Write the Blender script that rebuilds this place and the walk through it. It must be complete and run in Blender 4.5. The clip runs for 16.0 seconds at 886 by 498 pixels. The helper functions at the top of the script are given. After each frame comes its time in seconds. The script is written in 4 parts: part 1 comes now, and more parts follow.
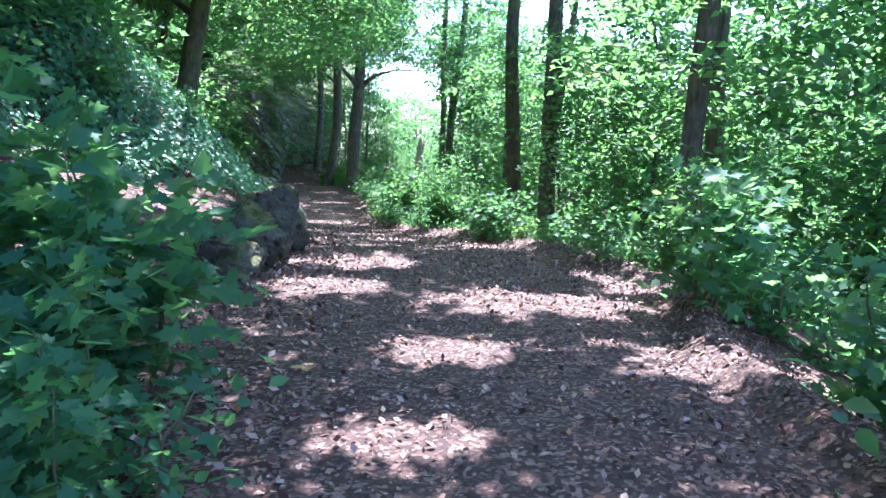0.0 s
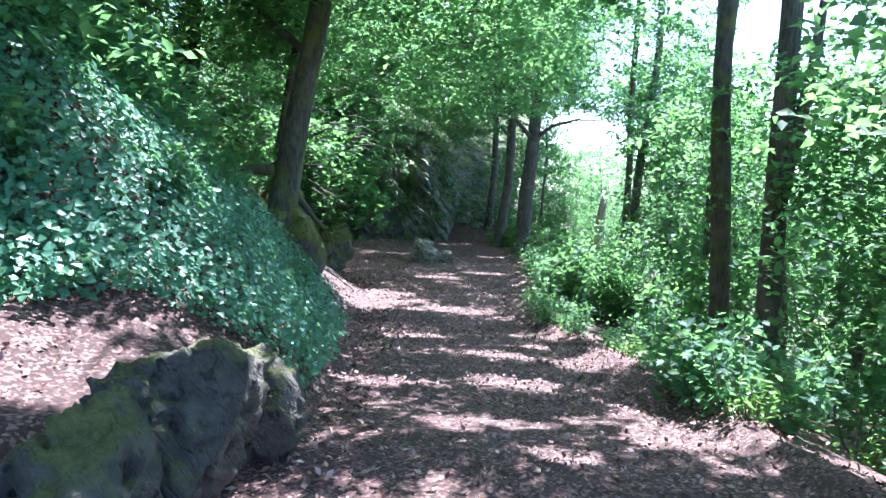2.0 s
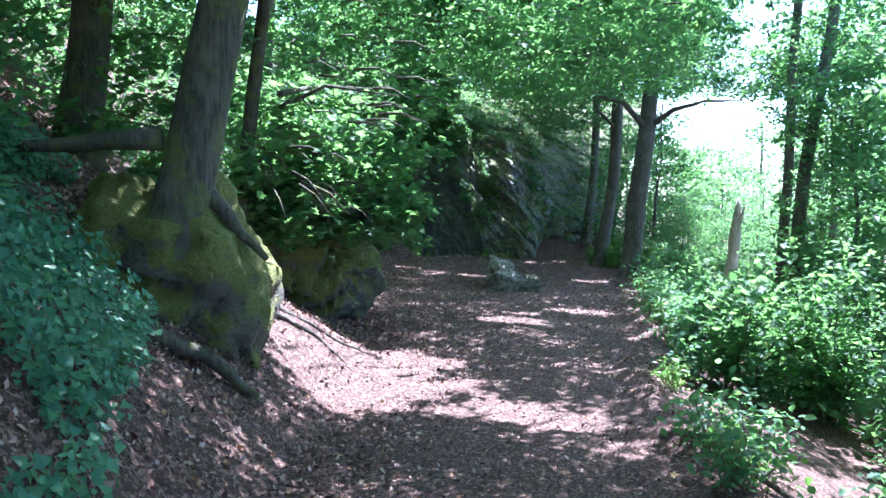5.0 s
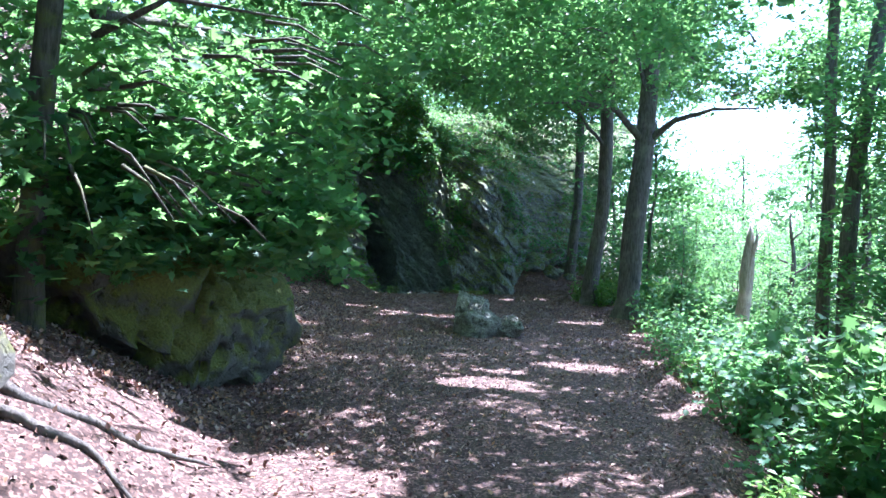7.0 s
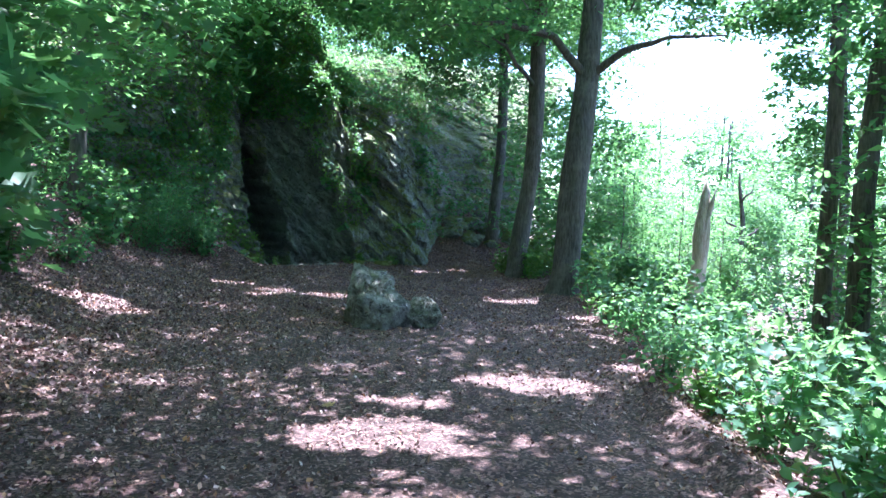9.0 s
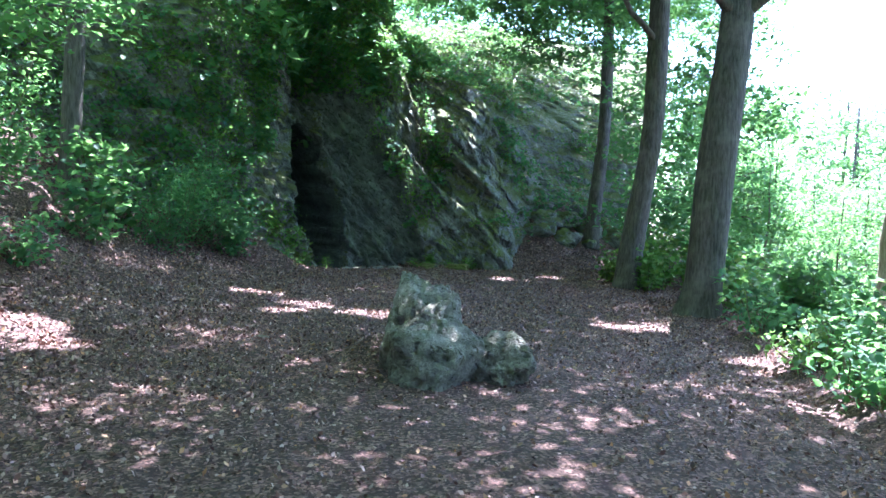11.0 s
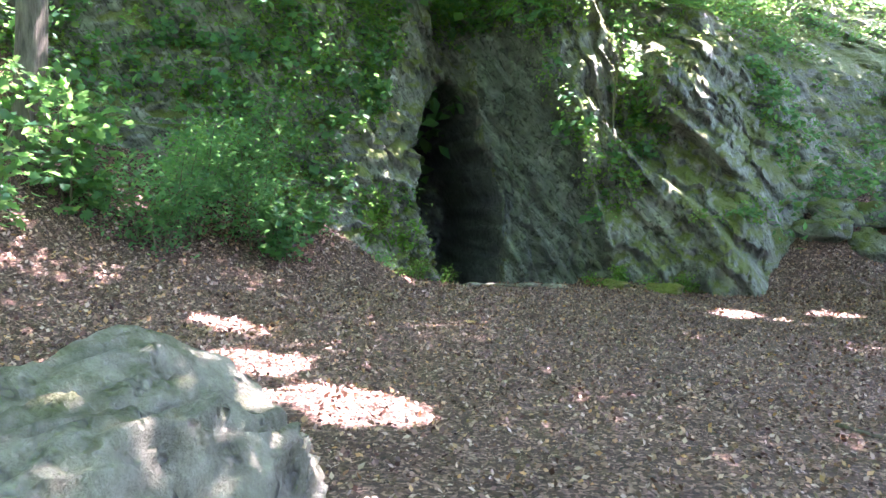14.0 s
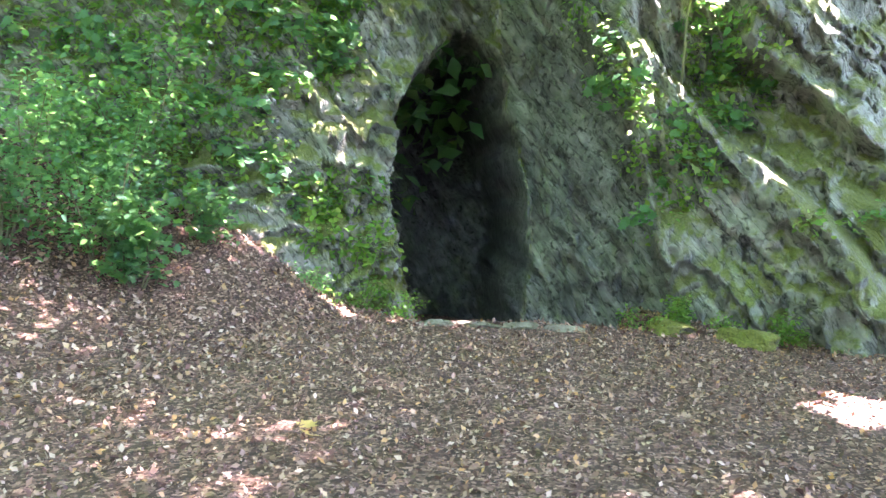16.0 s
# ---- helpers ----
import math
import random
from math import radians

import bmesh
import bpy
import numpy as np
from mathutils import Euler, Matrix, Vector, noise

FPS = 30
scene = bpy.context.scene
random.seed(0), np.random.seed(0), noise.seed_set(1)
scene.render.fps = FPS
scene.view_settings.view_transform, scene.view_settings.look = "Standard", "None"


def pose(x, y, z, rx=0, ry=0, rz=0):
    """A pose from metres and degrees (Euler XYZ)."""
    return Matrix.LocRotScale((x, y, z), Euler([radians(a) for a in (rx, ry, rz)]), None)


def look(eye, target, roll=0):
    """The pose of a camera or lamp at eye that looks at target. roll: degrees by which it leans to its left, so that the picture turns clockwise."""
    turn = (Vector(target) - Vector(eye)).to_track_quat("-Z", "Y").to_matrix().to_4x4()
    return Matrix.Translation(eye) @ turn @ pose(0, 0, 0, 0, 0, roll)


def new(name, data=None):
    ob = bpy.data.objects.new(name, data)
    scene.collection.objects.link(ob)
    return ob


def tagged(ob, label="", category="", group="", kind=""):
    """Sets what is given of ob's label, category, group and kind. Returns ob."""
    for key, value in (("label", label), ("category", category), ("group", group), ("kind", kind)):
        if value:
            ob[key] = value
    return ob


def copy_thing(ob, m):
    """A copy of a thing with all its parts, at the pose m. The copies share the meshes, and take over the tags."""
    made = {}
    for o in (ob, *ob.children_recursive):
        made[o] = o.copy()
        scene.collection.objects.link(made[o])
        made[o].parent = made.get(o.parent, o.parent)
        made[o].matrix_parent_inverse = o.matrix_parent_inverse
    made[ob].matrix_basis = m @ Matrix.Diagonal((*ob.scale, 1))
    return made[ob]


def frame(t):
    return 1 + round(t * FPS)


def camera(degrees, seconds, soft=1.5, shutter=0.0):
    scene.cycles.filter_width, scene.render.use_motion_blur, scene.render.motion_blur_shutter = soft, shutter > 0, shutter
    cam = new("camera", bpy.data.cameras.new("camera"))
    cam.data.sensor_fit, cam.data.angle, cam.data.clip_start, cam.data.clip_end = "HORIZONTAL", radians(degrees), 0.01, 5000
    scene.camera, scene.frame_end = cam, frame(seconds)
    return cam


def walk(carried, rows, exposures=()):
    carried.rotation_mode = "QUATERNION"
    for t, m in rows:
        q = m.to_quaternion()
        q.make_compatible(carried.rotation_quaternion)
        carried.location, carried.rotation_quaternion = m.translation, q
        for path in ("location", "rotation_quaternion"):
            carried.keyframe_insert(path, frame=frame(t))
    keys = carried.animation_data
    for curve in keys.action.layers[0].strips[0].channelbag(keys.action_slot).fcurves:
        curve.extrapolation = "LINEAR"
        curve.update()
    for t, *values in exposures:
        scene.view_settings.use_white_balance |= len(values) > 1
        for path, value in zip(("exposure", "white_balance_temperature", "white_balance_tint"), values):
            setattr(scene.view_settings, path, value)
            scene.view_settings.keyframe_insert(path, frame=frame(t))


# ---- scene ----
cam = camera(62.3, 16.0)
PATH = [
    (0, (-0.384, -1.12, 1.526), (-0.052, 0.832, 1.241), 0.5),
    (0.5, (0.077, -0.044, 1.582), (0.09, 1.936, 1.302), 0.8),
    (1, (0.414, 1.153, 1.657), (0.207, 3.125, 1.392), 1.3),
    (1.5, (0.631, 2.299, 1.796), (0.341, 4.27, 1.619), 1.1),
    (2, (0.66, 3.47, 1.829), (0.487, 5.457, 1.677), 1.1),
    (2.5, (0.668, 4.604, 1.866), (0.573, 6.594, 1.684), 1.0),
    (3, (0.599, 5.856, 1.861), (0.456, 7.839, 1.645), 1.0),
    (3.5, (0.617, 7.058, 1.875), (0.304, 9.022, 1.66), 0.9),
    (4, (0.594, 8.192, 1.845), (0.171, 10.136, 1.644), 0.9),
    (4.2, (0.537, 8.65, 1.818), (0.117, 10.597, 1.633), 0.7),
    (6.3, (0.112, 13.509, 1.398), (-0.349, 15.454, 1.35), 1.0),
    (6.5, (0.036, 13.884, 1.358), (-0.43, 15.829, 1.324), 1.0),
    (7, (-0.172, 14.931, 1.32), (-0.533, 16.898, 1.293), 1.1),
    (7.5, (-0.27, 16.023, 1.286), (-0.513, 18.006, 1.196), 1.1),
    (8, (-0.374, 17.185, 1.24), (-0.52, 19.178, 1.157), 1.0),
    (8.5, (-0.5, 18.31, 1.12), (-0.618, 20.305, 1.034), 1.1),
    (9, (-0.563, 19.463, 1.091), (-0.688, 21.456, 0.98), 1.1),
    (9.5, (-0.667, 20.511, 1.096), (-0.817, 22.5, 0.959), 1.3),
    (10, (-0.784, 21.576, 1.062), (-1.035, 23.556, 0.937), 1.2),
    (10.2, (-0.804, 22.039, 1.027), (-1.095, 24.014, 0.904), 1.1),
    (12.3, (-1.186, 27.253, 0.716), (-1.565, 29.214, 0.619), 1.4),
    (12.5, (-1.149, 27.738, 0.688), (-1.532, 29.699, 0.598), 1.3),
    (13, (-1.125, 28.909, 0.637), (-1.515, 30.867, 0.522), 1.3),
    (13.5, (-1.063, 30.077, 0.581), (-1.674, 31.974, 0.419), 1.3),
    (14, (-0.958, 31.208, 0.474), (-1.996, 32.914, 0.362), 1.3),
    (14.5, (-0.904, 32.363, 0.474), (-2.031, 34.009, 0.33), 1.4),
    (15, (-1.036, 33.464, 0.508), (-2.253, 35.045, 0.376), 1.3),
    (15.5, (-1.219, 34.588, 0.543), (-2.488, 36.128, 0.41), 1.3),
    (16, (-1.476, 35.648, 0.603), (-2.804, 37.136, 0.455), 1.5),
]
walk(cam, [(t, look(eye, target, roll)) for t, eye, target, roll in PATH], [(0, 2.65, 5100, 15), (3, 2.75, 5000, 19), (5, 2.8, 4950, 19), (7, 2.88, 4950, 20), (10, 3.1, 5000, 22), (12.5, 4.05, 5500, 26), (14, 4.55, 6050, 31), (16, 5.35, 6300, 34)])

# ---- light ----
SUN_AZ, SUN_EL = 20.0, 60.0          # degrees: right of +y, above the horizon
SUN = Vector((math.sin(radians(SUN_AZ)) * math.cos(radians(SUN_EL)),
              math.cos(radians(SUN_AZ)) * math.cos(radians(SUN_EL)), math.sin(radians(SUN_EL))))
world = bpy.data.worlds.new("sky")
scene.world = world
world.use_nodes = True
sky = world.node_tree.nodes.new("ShaderNodeTexSky")
sky.sky_type, sky.sun_disc = "NISHITA", False
sky.sun_elevation, sky.sun_rotation = radians(SUN_EL), radians(SUN_AZ)
world.node_tree.links.new(sky.outputs[0], world.node_tree.nodes["Background"].inputs[0])
world.node_tree.nodes["Background"].inputs[1].default_value = 0.12
lamp = bpy.data.lights.new("sun", "SUN")
lamp.energy, lamp.angle, lamp.color = 5.0, radians(0.53), (1.0, 0.94, 0.84)
new("sun", lamp).matrix_world = look((0, 0, 40), Vector((0, 0, 40)) - SUN)
rng = np.random.default_rng(7)


# ---- materials ----
def material(name):
    m = bpy.data.materials.new(name)
    m.use_nodes = True
    t = m.node_tree
    return m, t, t.nodes["Principled BSDF"]


def node(t, kind, links=(), **values):
    n = t.nodes.new(kind)
    for key, value in values.items():
        n.inputs[key.replace("_", " ")].default_value = value
    for socket, source in links:
        t.links.new(source, n.inputs[socket])
    return n


def ramp(t, fac, stops):
    n = t.nodes.new("ShaderNodeValToRGB")
    while len(n.color_ramp.elements) < len(stops):
        n.color_ramp.elements.new(0.5)
    for e, (p, c) in zip(n.color_ramp.elements, stops):
        e.position, e.color = p, (*c, 1)
    t.links.new(fac, n.inputs[0])
    return n.outputs[0]


def mixed(t, fac, a, b):
    n = t.nodes.new("ShaderNodeMix")
    n.data_type = "RGBA"
    t.links.new(fac, n.inputs[0])
    for i, v in ((6, a), (7, b)):
        if isinstance(v, tuple):
            n.inputs[i].default_value = (*v, 1)
        else:
            t.links.new(v, n.inputs[i])
    return n.outputs[2]


def mul(t, a, b):
    n = t.nodes.new("ShaderNodeMath")
    n.operation = "MULTIPLY"
    for i, v in enumerate((a, b)):
        if isinstance(v, (int, float)):
            n.inputs[i].default_value = v
        else:
            t.links.new(v, n.inputs[i])
    return n.outputs[0]


def coords(t):
    return node(t, "ShaderNodeNewGeometry").outputs["Position"]


def noise_at(t, scale, detail=6.0, rough=0.6, pos=None):
    n = node(t, "ShaderNodeTexNoise", Scale=scale, Detail=detail, Roughness=rough)
    t.links.new(pos or coords(t), n.inputs["Vector"])
    return n.outputs["Fac"]


def bumped(t, bsdf, height, strength, distance):
    n = node(t, "ShaderNodeBump", [("Height", height)], Strength=strength, Distance=distance)
    t.links.new(n.outputs[0], bsdf.inputs["Normal"])


def leaf_material(name, stops, gloss=0.55, through_light=0.6, glow=(0.29, 0.53, 0.13)):
    """A thin leaf: island by island another green, matt to waxy, letting light through."""
    m, t, b = material(name)
    g = node(t, "ShaderNodeNewGeometry")
    c = ramp(t, g.outputs["Random Per Island"], stops)
    c = mixed(t, mul(t, noise_at(t, 40, 3), 0.35), c, tuple(v * 0.6 for v in stops[0][1]))
    t.links.new(c, b.inputs["Base Color"])
    b.inputs["Roughness"].default_value = gloss
    b.inputs["Specular IOR Level"].default_value = 0.32
    tr = node(t, "ShaderNodeBsdfTranslucent")
    br = node(t, "ShaderNodeMix")
    br.data_type = "RGBA"
    br.blend_type = "MIX"
    br.inputs[0].default_value = 0.55
    t.links.new(c, br.inputs[6])
    br.inputs[7].default_value = (*glow, 1)
    t.links.new(br.outputs[2], tr.inputs[0])
    mx = node(t, "ShaderNodeMixShader", [(1, b.outputs[0]), (2, tr.outputs[0])])
    mx.inputs[0].default_value = through_light
    t.links.new(mx.outputs[0], t.nodes["Material Output"].inputs[0])
    return m


LEAF_MAPLE = leaf_material("maple_leaf", [(0.0, (0.035, 0.11, 0.06)), (0.45, (0.06, 0.16, 0.075)), (0.85, (0.10, 0.21, 0.075)), (1.0, (0.2, 0.27, 0.07))])
LEAF_SHRUB = leaf_material("shrub_leaf", [(0.0, (0.04, 0.13, 0.085)), (0.5, (0.075, 0.19, 0.105)), (0.93, (0.11, 0.24, 0.10)), (1.0, (0.24, 0.29, 0.09))])
LEAF_IVY = leaf_material("ivy_leaf", [(0.0, (0.036, 0.12, 0.078)), (0.6, (0.078, 0.21, 0.12)), (1.0, (0.13, 0.28, 0.12))], 0.44, 0.3)
LEAF_FAR = leaf_material("distant_leaf", [(0.0, (0.07, 0.17, 0.09)), (0.6, (0.12, 0.24, 0.11)), (1.0, (0.2, 0.3, 0.11))], 0.5, 0.5)
LEAF_YOUNG = leaf_material("young_leaf", [(0.0, (0.07, 0.17, 0.03)), (0.6, (0.13, 0.24, 0.035)), (1.0, (0.24, 0.3, 0.05))], 0.4, 0.5)


def litter_material():
    m, t, b = material("dry_leaf")
    g = node(t, "ShaderNodeNewGeometry")
    c = ramp(t, g.outputs["Random Per Island"], [(0.0, (0.05, 0.019, 0.014)), (0.35, (0.145, 0.06, 0.044)), (0.58, (0.29, 0.152, 0.118)), (0.82, (0.53, 0.365, 0.31)), (1.0, (0.5, 0.23, 0.08))])
    c = mixed(t, mul(t, noise_at(t, 60, 3), 0.5), c, (0.06, 0.035, 0.028))
    t.links.new(c, b.inputs["Base Color"])
    b.inputs["Roughness"].default_value = 0.62
    return m


LITTER = litter_material()


def soil_material():
    m, t, b = material("leaf_mould_soil")
    fine, mid, big = noise_at(t, 55, 8, 0.75), noise_at(t, 9, 6, 0.65), noise_at(t, 0.7, 4)
    c = ramp(t, fine, [(0.32, (0.014, 0.006, 0.0045)), (0.52, (0.046, 0.020, 0.0145)), (0.72, (0.12, 0.06, 0.046))])
    c = mixed(t, mul(t, big, 0.4), c, (0.085, 0.037, 0.031))
    vor = node(t, "ShaderNodeTexVoronoi", [("Vector", coords(t))], Scale=46.0, Randomness=1.0)
    flake = ramp(t, vor.outputs["Color"], [(0.0, (0.012, 0.006, 0.0045)), (0.5, (0.066, 0.029, 0.021)), (0.85, (0.34, 0.2, 0.158))])
    c = mixed(t, ramp(t, mid, [(0.38, (0.3,) * 3), (0.55, (0.9,) * 3)]), c, flake)
    t.links.new(c, b.inputs["Base Color"])
    b.inputs["Roughness"].default_value = 0.9
    bumped(t, b, mixed(t, fine, (0.0, 0.0, 0.0), vor.outputs["Color"]), 0.7, 0.03)
    return m


SOIL = soil_material()


def rock_material(name, dark, light, moss, moss_amount, warm=(0.30, 0.26, 0.21), layered=1.0, bump=0.6):
    m, t, b = material(name)
    g = node(t, "ShaderNodeNewGeometry")
    pos = g.outputs["Position"]
    big, mid, fine = noise_at(t, 0.9, 5, 0.6, pos), noise_at(t, 5, 8, 0.7, pos), noise_at(t, 38, 6, 0.7, pos)
    stretch = t.nodes.new("ShaderNodeCombineXYZ")
    for k, axis in enumerate(((2.0, 1.64, 1.8), (.22, .18, -.41), (-.32, .39, 0))):
        dot = t.nodes.new("ShaderNodeVectorMath")
        dot.operation = "DOT_PRODUCT"
        t.links.new(pos, dot.inputs[0])
        dot.inputs[1].default_value = axis
        t.links.new(dot.outputs["Value"], stretch.inputs[k])
    strata = noise_at(t, 1.6, 7, 0.65, stretch.outputs[0])
    streak = node(t, "ShaderNodeMix", [(2, mid), (3, noise_at(t, 3.0, 7, 0.66, stretch.outputs[0]))])
    streak.inputs[0].default_value = 0.6 * layered
    c = ramp(t, streak.outputs[0], [(0.34, dark), (0.55, tuple((a + k) / 2 for a, k in zip(dark, light))), (0.7, light)])
    c = mixed(t, ramp(t, strata, [(0.4, (0.0,) * 3), (0.62, (0.6 * layered,) * 3)]), c, tuple(v * 0.5 for v in dark))
    c = mixed(t, ramp(t, big, [(0.5, (0.0,) * 3), (0.75, (0.45,) * 3)]), c, warm)
    crack = ramp(t, noise_at(t, 3.3, 3, 0.5, stretch.outputs[0]), [(0.455, (1.0,) * 3), (0.49, (1 - .65 * layered,) * 3), (0.52, (1.0,) * 3)])
    pits = ramp(t, noise_at(t, 11, 2, 0.5, pos), [(0.3, (0.3,) * 3), (0.42, (1.0,) * 3)])
    crack = mul(t, crack, pits)
    n = t.nodes.new("ShaderNodeSeparateXYZ")
    t.links.new(g.outputs["Normal"], n.inputs[0])
    up = node(t, "ShaderNodeMath")
    up.operation = "MULTIPLY_ADD"
    t.links.new(n.outputs[2], up.inputs[0])
    up.inputs[1].default_value, up.inputs[2].default_value = 0.30, moss_amount
    patch = node(t, "ShaderNodeMath")
    patch.operation = "ADD"
    t.links.new(noise_at(t, 1.7, 7, 0.68, pos), patch.inputs[0])
    t.links.new(up.outputs[0], patch.inputs[1])
    mask = ramp(t, patch.outputs[0], [(0.66, (0.0,) * 3), (0.8, (0.9,) * 3)])
    mosses = ramp(t, fine, [(0.35, tuple(v * 0.45 for v in moss)), (0.65, moss)])
    c = mixed(t, ramp(t, crack, [(0.3, (0.75,) * 3), (0.9, (0.0,) * 3)]), c, tuple(v * 0.3 for v in dark))
    c = mixed(t, mask, c, mosses)
    t.links.new(c, b.inputs["Base Color"])
    b.inputs["Roughness"].default_value = 0.85
    h = node(t, "ShaderNodeMath")
    h.operation = "MULTIPLY_ADD"
    t.links.new(mid, h.inputs[0])
    h.inputs[1].default_value = 1.6
    t.links.new(mul(t, fine, 0.8), h.inputs[2])
    h2 = node(t, "ShaderNodeMath")
    h2.operation = "MULTIPLY_ADD"
    t.links.new(strata, h2.inputs[0])
    h2.inputs[1].default_value = 1.2 * layered
    t.links.new(h.outputs[0], h2.inputs[2])
    bumped(t, b, mul(t, h2.outputs[0], crack), bump, 0.06)
    return m


CLIFF_ROCK = rock_material("limestone_cliff", (0.08, 0.082, 0.068), (0.54, 0.54, 0.465), (0.16, 0.18, 0.035), 0.10)
SLAB_ROCK = rock_material("bare_limestone_slab", (0.085, 0.088, 0.08), (0.40, 0.41, 0.37), (0.12, 0.13, 0.05), -0.16, (0.2, 0.2, 0.17), 1.0, 0.8)
# darker limestone for the cave hole: the hole's shade is put into the colour
CAVE_ROCK = rock_material("shade_toned_cave_rock", (0.06, 0.063, 0.06), (0.27, 0.275, 0.26), (0.10, 0.11, 0.05), -0.25, (0.15, 0.15, 0.135), 0.8, 0.7)
BOULDER_ROCK = rock_material("limestone_boulder", (0.095, 0.084, 0.064), (0.45, 0.41, 0.33), (0.13, 0.135, 0.06), -0.12, (0.46, 0.42, 0.35), 0.0, 1.0)
MOSSY_ROCK = rock_material("mossy_rock", (0.055, 0.05, 0.04), (0.2, 0.18, 0.145), (0.20, 0.205, 0.035), 0.29, (0.12, 0.09, 0.065), 0.2)


BANK_ROCK = rock_material("weathered_bank_stone", (0.035, 0.03, 0.024), (0.22, 0.195, 0.155), (0.16, 0.165, 0.035), 0.03, (0.16, 0.125, 0.09), 0.3, 0.9)


def bark_material(name, dark, light, moss=0.0):
    m, t, b = material(name)
    pos = coords(t)
    s = node(t, "ShaderNodeMapping", [("Vector", pos)])
    s.inputs["Scale"].default_value = (9, 9, 1.3)
    groove = noise_at(t, 2.6, 7, 0.7, s.outputs[0])
    patch = noise_at(t, 2.2, 5, 0.6, pos)
    c = ramp(t, groove, [(0.36, dark), (0.62, light)])
    c = mixed(t, ramp(t, patch, [(0.52, (0.0,) * 3), (0.7, (0.6,) * 3)]), c, tuple(v * 1.5 for v in light))
    if moss:
        c = mixed(t, ramp(t, noise_at(t, 3.1, 6, 0.7, pos), [(0.62 - moss, (0.0,) * 3), (0.75 - moss, (0.8,) * 3)]), c, (0.12, 0.13, 0.03))
    t.links.new(c, b.inputs["Base Color"])
    b.inputs["Roughness"].default_value = 0.88
    bumped(t, b, groove, 0.9, 0.03)
    return m


BARK = bark_material("grey_brown_bark", (0.045, 0.036, 0.03), (0.15, 0.125, 0.105))
BARK_MOSS = bark_material("mossy_bark", (0.03, 0.025, 0.018), (0.12, 0.10, 0.08), 0.13)
BARK_PALE = bark_material("bleached_dead_wood", (0.24, 0.19, 0.15), (0.55, 0.47, 0.40))
STEM = bark_material("green_stem", (0.07, 0.07, 0.035), (0.16, 0.15, 0.08))


# ---- fields ----
def vnoise(p, seed=0):
    """Smooth value noise at points p (n, 3), 0 to 1."""
    i = np.floor(p).astype(np.int64)
    f = p - i
    f = f * f * (3 - 2 * f)
    out = np.zeros(len(p))
    for dx in (0, 1):
        for dy in (0, 1):
            for dz in (0, 1):
                k = (i[:, 0] + dx) * 374761393 + (i[:, 1] + dy) * 668265263 + (i[:, 2] + dz) * 2147483647 + seed * 974711
                k = (k ^ (k >> 13)) * 1274126177
                v = ((k ^ (k >> 16)) & 0xFFFFFF) / float(0xFFFFFF)
                w = (f[:, 0] if dx else 1 - f[:, 0]) * (f[:, 1] if dy else 1 - f[:, 1]) * (f[:, 2] if dz else 1 - f[:, 2])
                out += w * v
    return out


def fbm(p, scale, octaves=4, seed=0):
    out, amp, total = np.zeros(len(p)), 1.0, 0.0
    for k in range(octaves):
        out += amp * (vnoise(p * scale * 2 ** k, seed + k) - 0.5)
        total += amp
        amp *= 0.52
    return out / total


PATH_Y = [-30, 0, 3, 7.7, 11.5, 13.9, 16.4, 24, 28, 31, 36, 40, 46, 80]
PATH_Z = [.5, .27, .24, .24, -.07, -.27, -.48, -.66, -.76, -.85, -.98, -.93, -.88, -.4]
EDGE_Y = [-30, 0, 3.2, 5.4, 7, 12, 14.5, 17.7, 21, 23, 26.4, 28.4, 31.6, 36.7, 40, 48, 80]
EDGE_X = [1.4, 1.5, 1.95, 2.8, 2.5, 1.8, 1.5, .85, .6, 1.0, .9, 1.3, 1.4, 1.5, 1.7, 2.6, 8]
FOOT = np.array([(-1.2, -40), (-1.2, 2.5), (-1.3, 5.0), (-.85, 7.5), (-.8, 9.2), (-1.5, 13.2), (-2.1, 16.0), (-2.2, 19.3),
                 (-4.7, 23.9), (-6.0, 28), (-6.6, 34), (-7.2, 38.5), (-7.2, 40.3), (-7.3, 41.4), (-5.2, 43.4), (-2.9, 43.9), (-.9, 44.6), (1.6, 48), (2.5, 60), (0, 130)], float)
RISE_D = [0, .4, 1, 2, 4, 8, 16, 40]
RISE = np.array([
    (0, .15, .5, 1.2, 3, 6.5, 12, 20), (0, .08, .22, .5, 1.5, 4.5, 10, 20), (0, .42, .6, .8, 1.5, 4.8, 11, 20),
    (0, .45, .58, .9, 2.4, 6, 12, 20), (0, .5, 1.2, 2.2, 3.8, 7, 13, 20), (0, .45, 1.2, 2.2, 3.8, 7.5, 13, 20),
    (0, .3, .8, 1.6, 3.0, 6.5, 12, 20), (0, .18, .55, 1.2, 2.6, 6, 12, 20), (0, .1, .35, .9, 2.5, 6.5, 12, 20),
    (0, .1, .25, .6, 1.9, 6, 12, 20), (0, .1, .25, .6, 2.0, 6.5, 13, 20), (0, .1, .3, .7, 2.2, 7, 13, 20), (0, .25, .6, 1.0, 2.2, 7, 13, 20),
    (0, 0, 0, 0, 0, 0, 9, 18), (0, 0, 0, 0, 0, 0, 9, 18), (0, .1, .3, .8, 3.0, 6.5, 11, 18),
    (0, .12, .4, 1.1, 3.0, 6.2, 11, 18), (0, .2, .5, 1.2, 2.6, 5, 9, 15), (0, .1, .3, .8, 1.5, 3, 5, 10), (0, .1, .3, .8, 1.5, 3, 5, 10)])


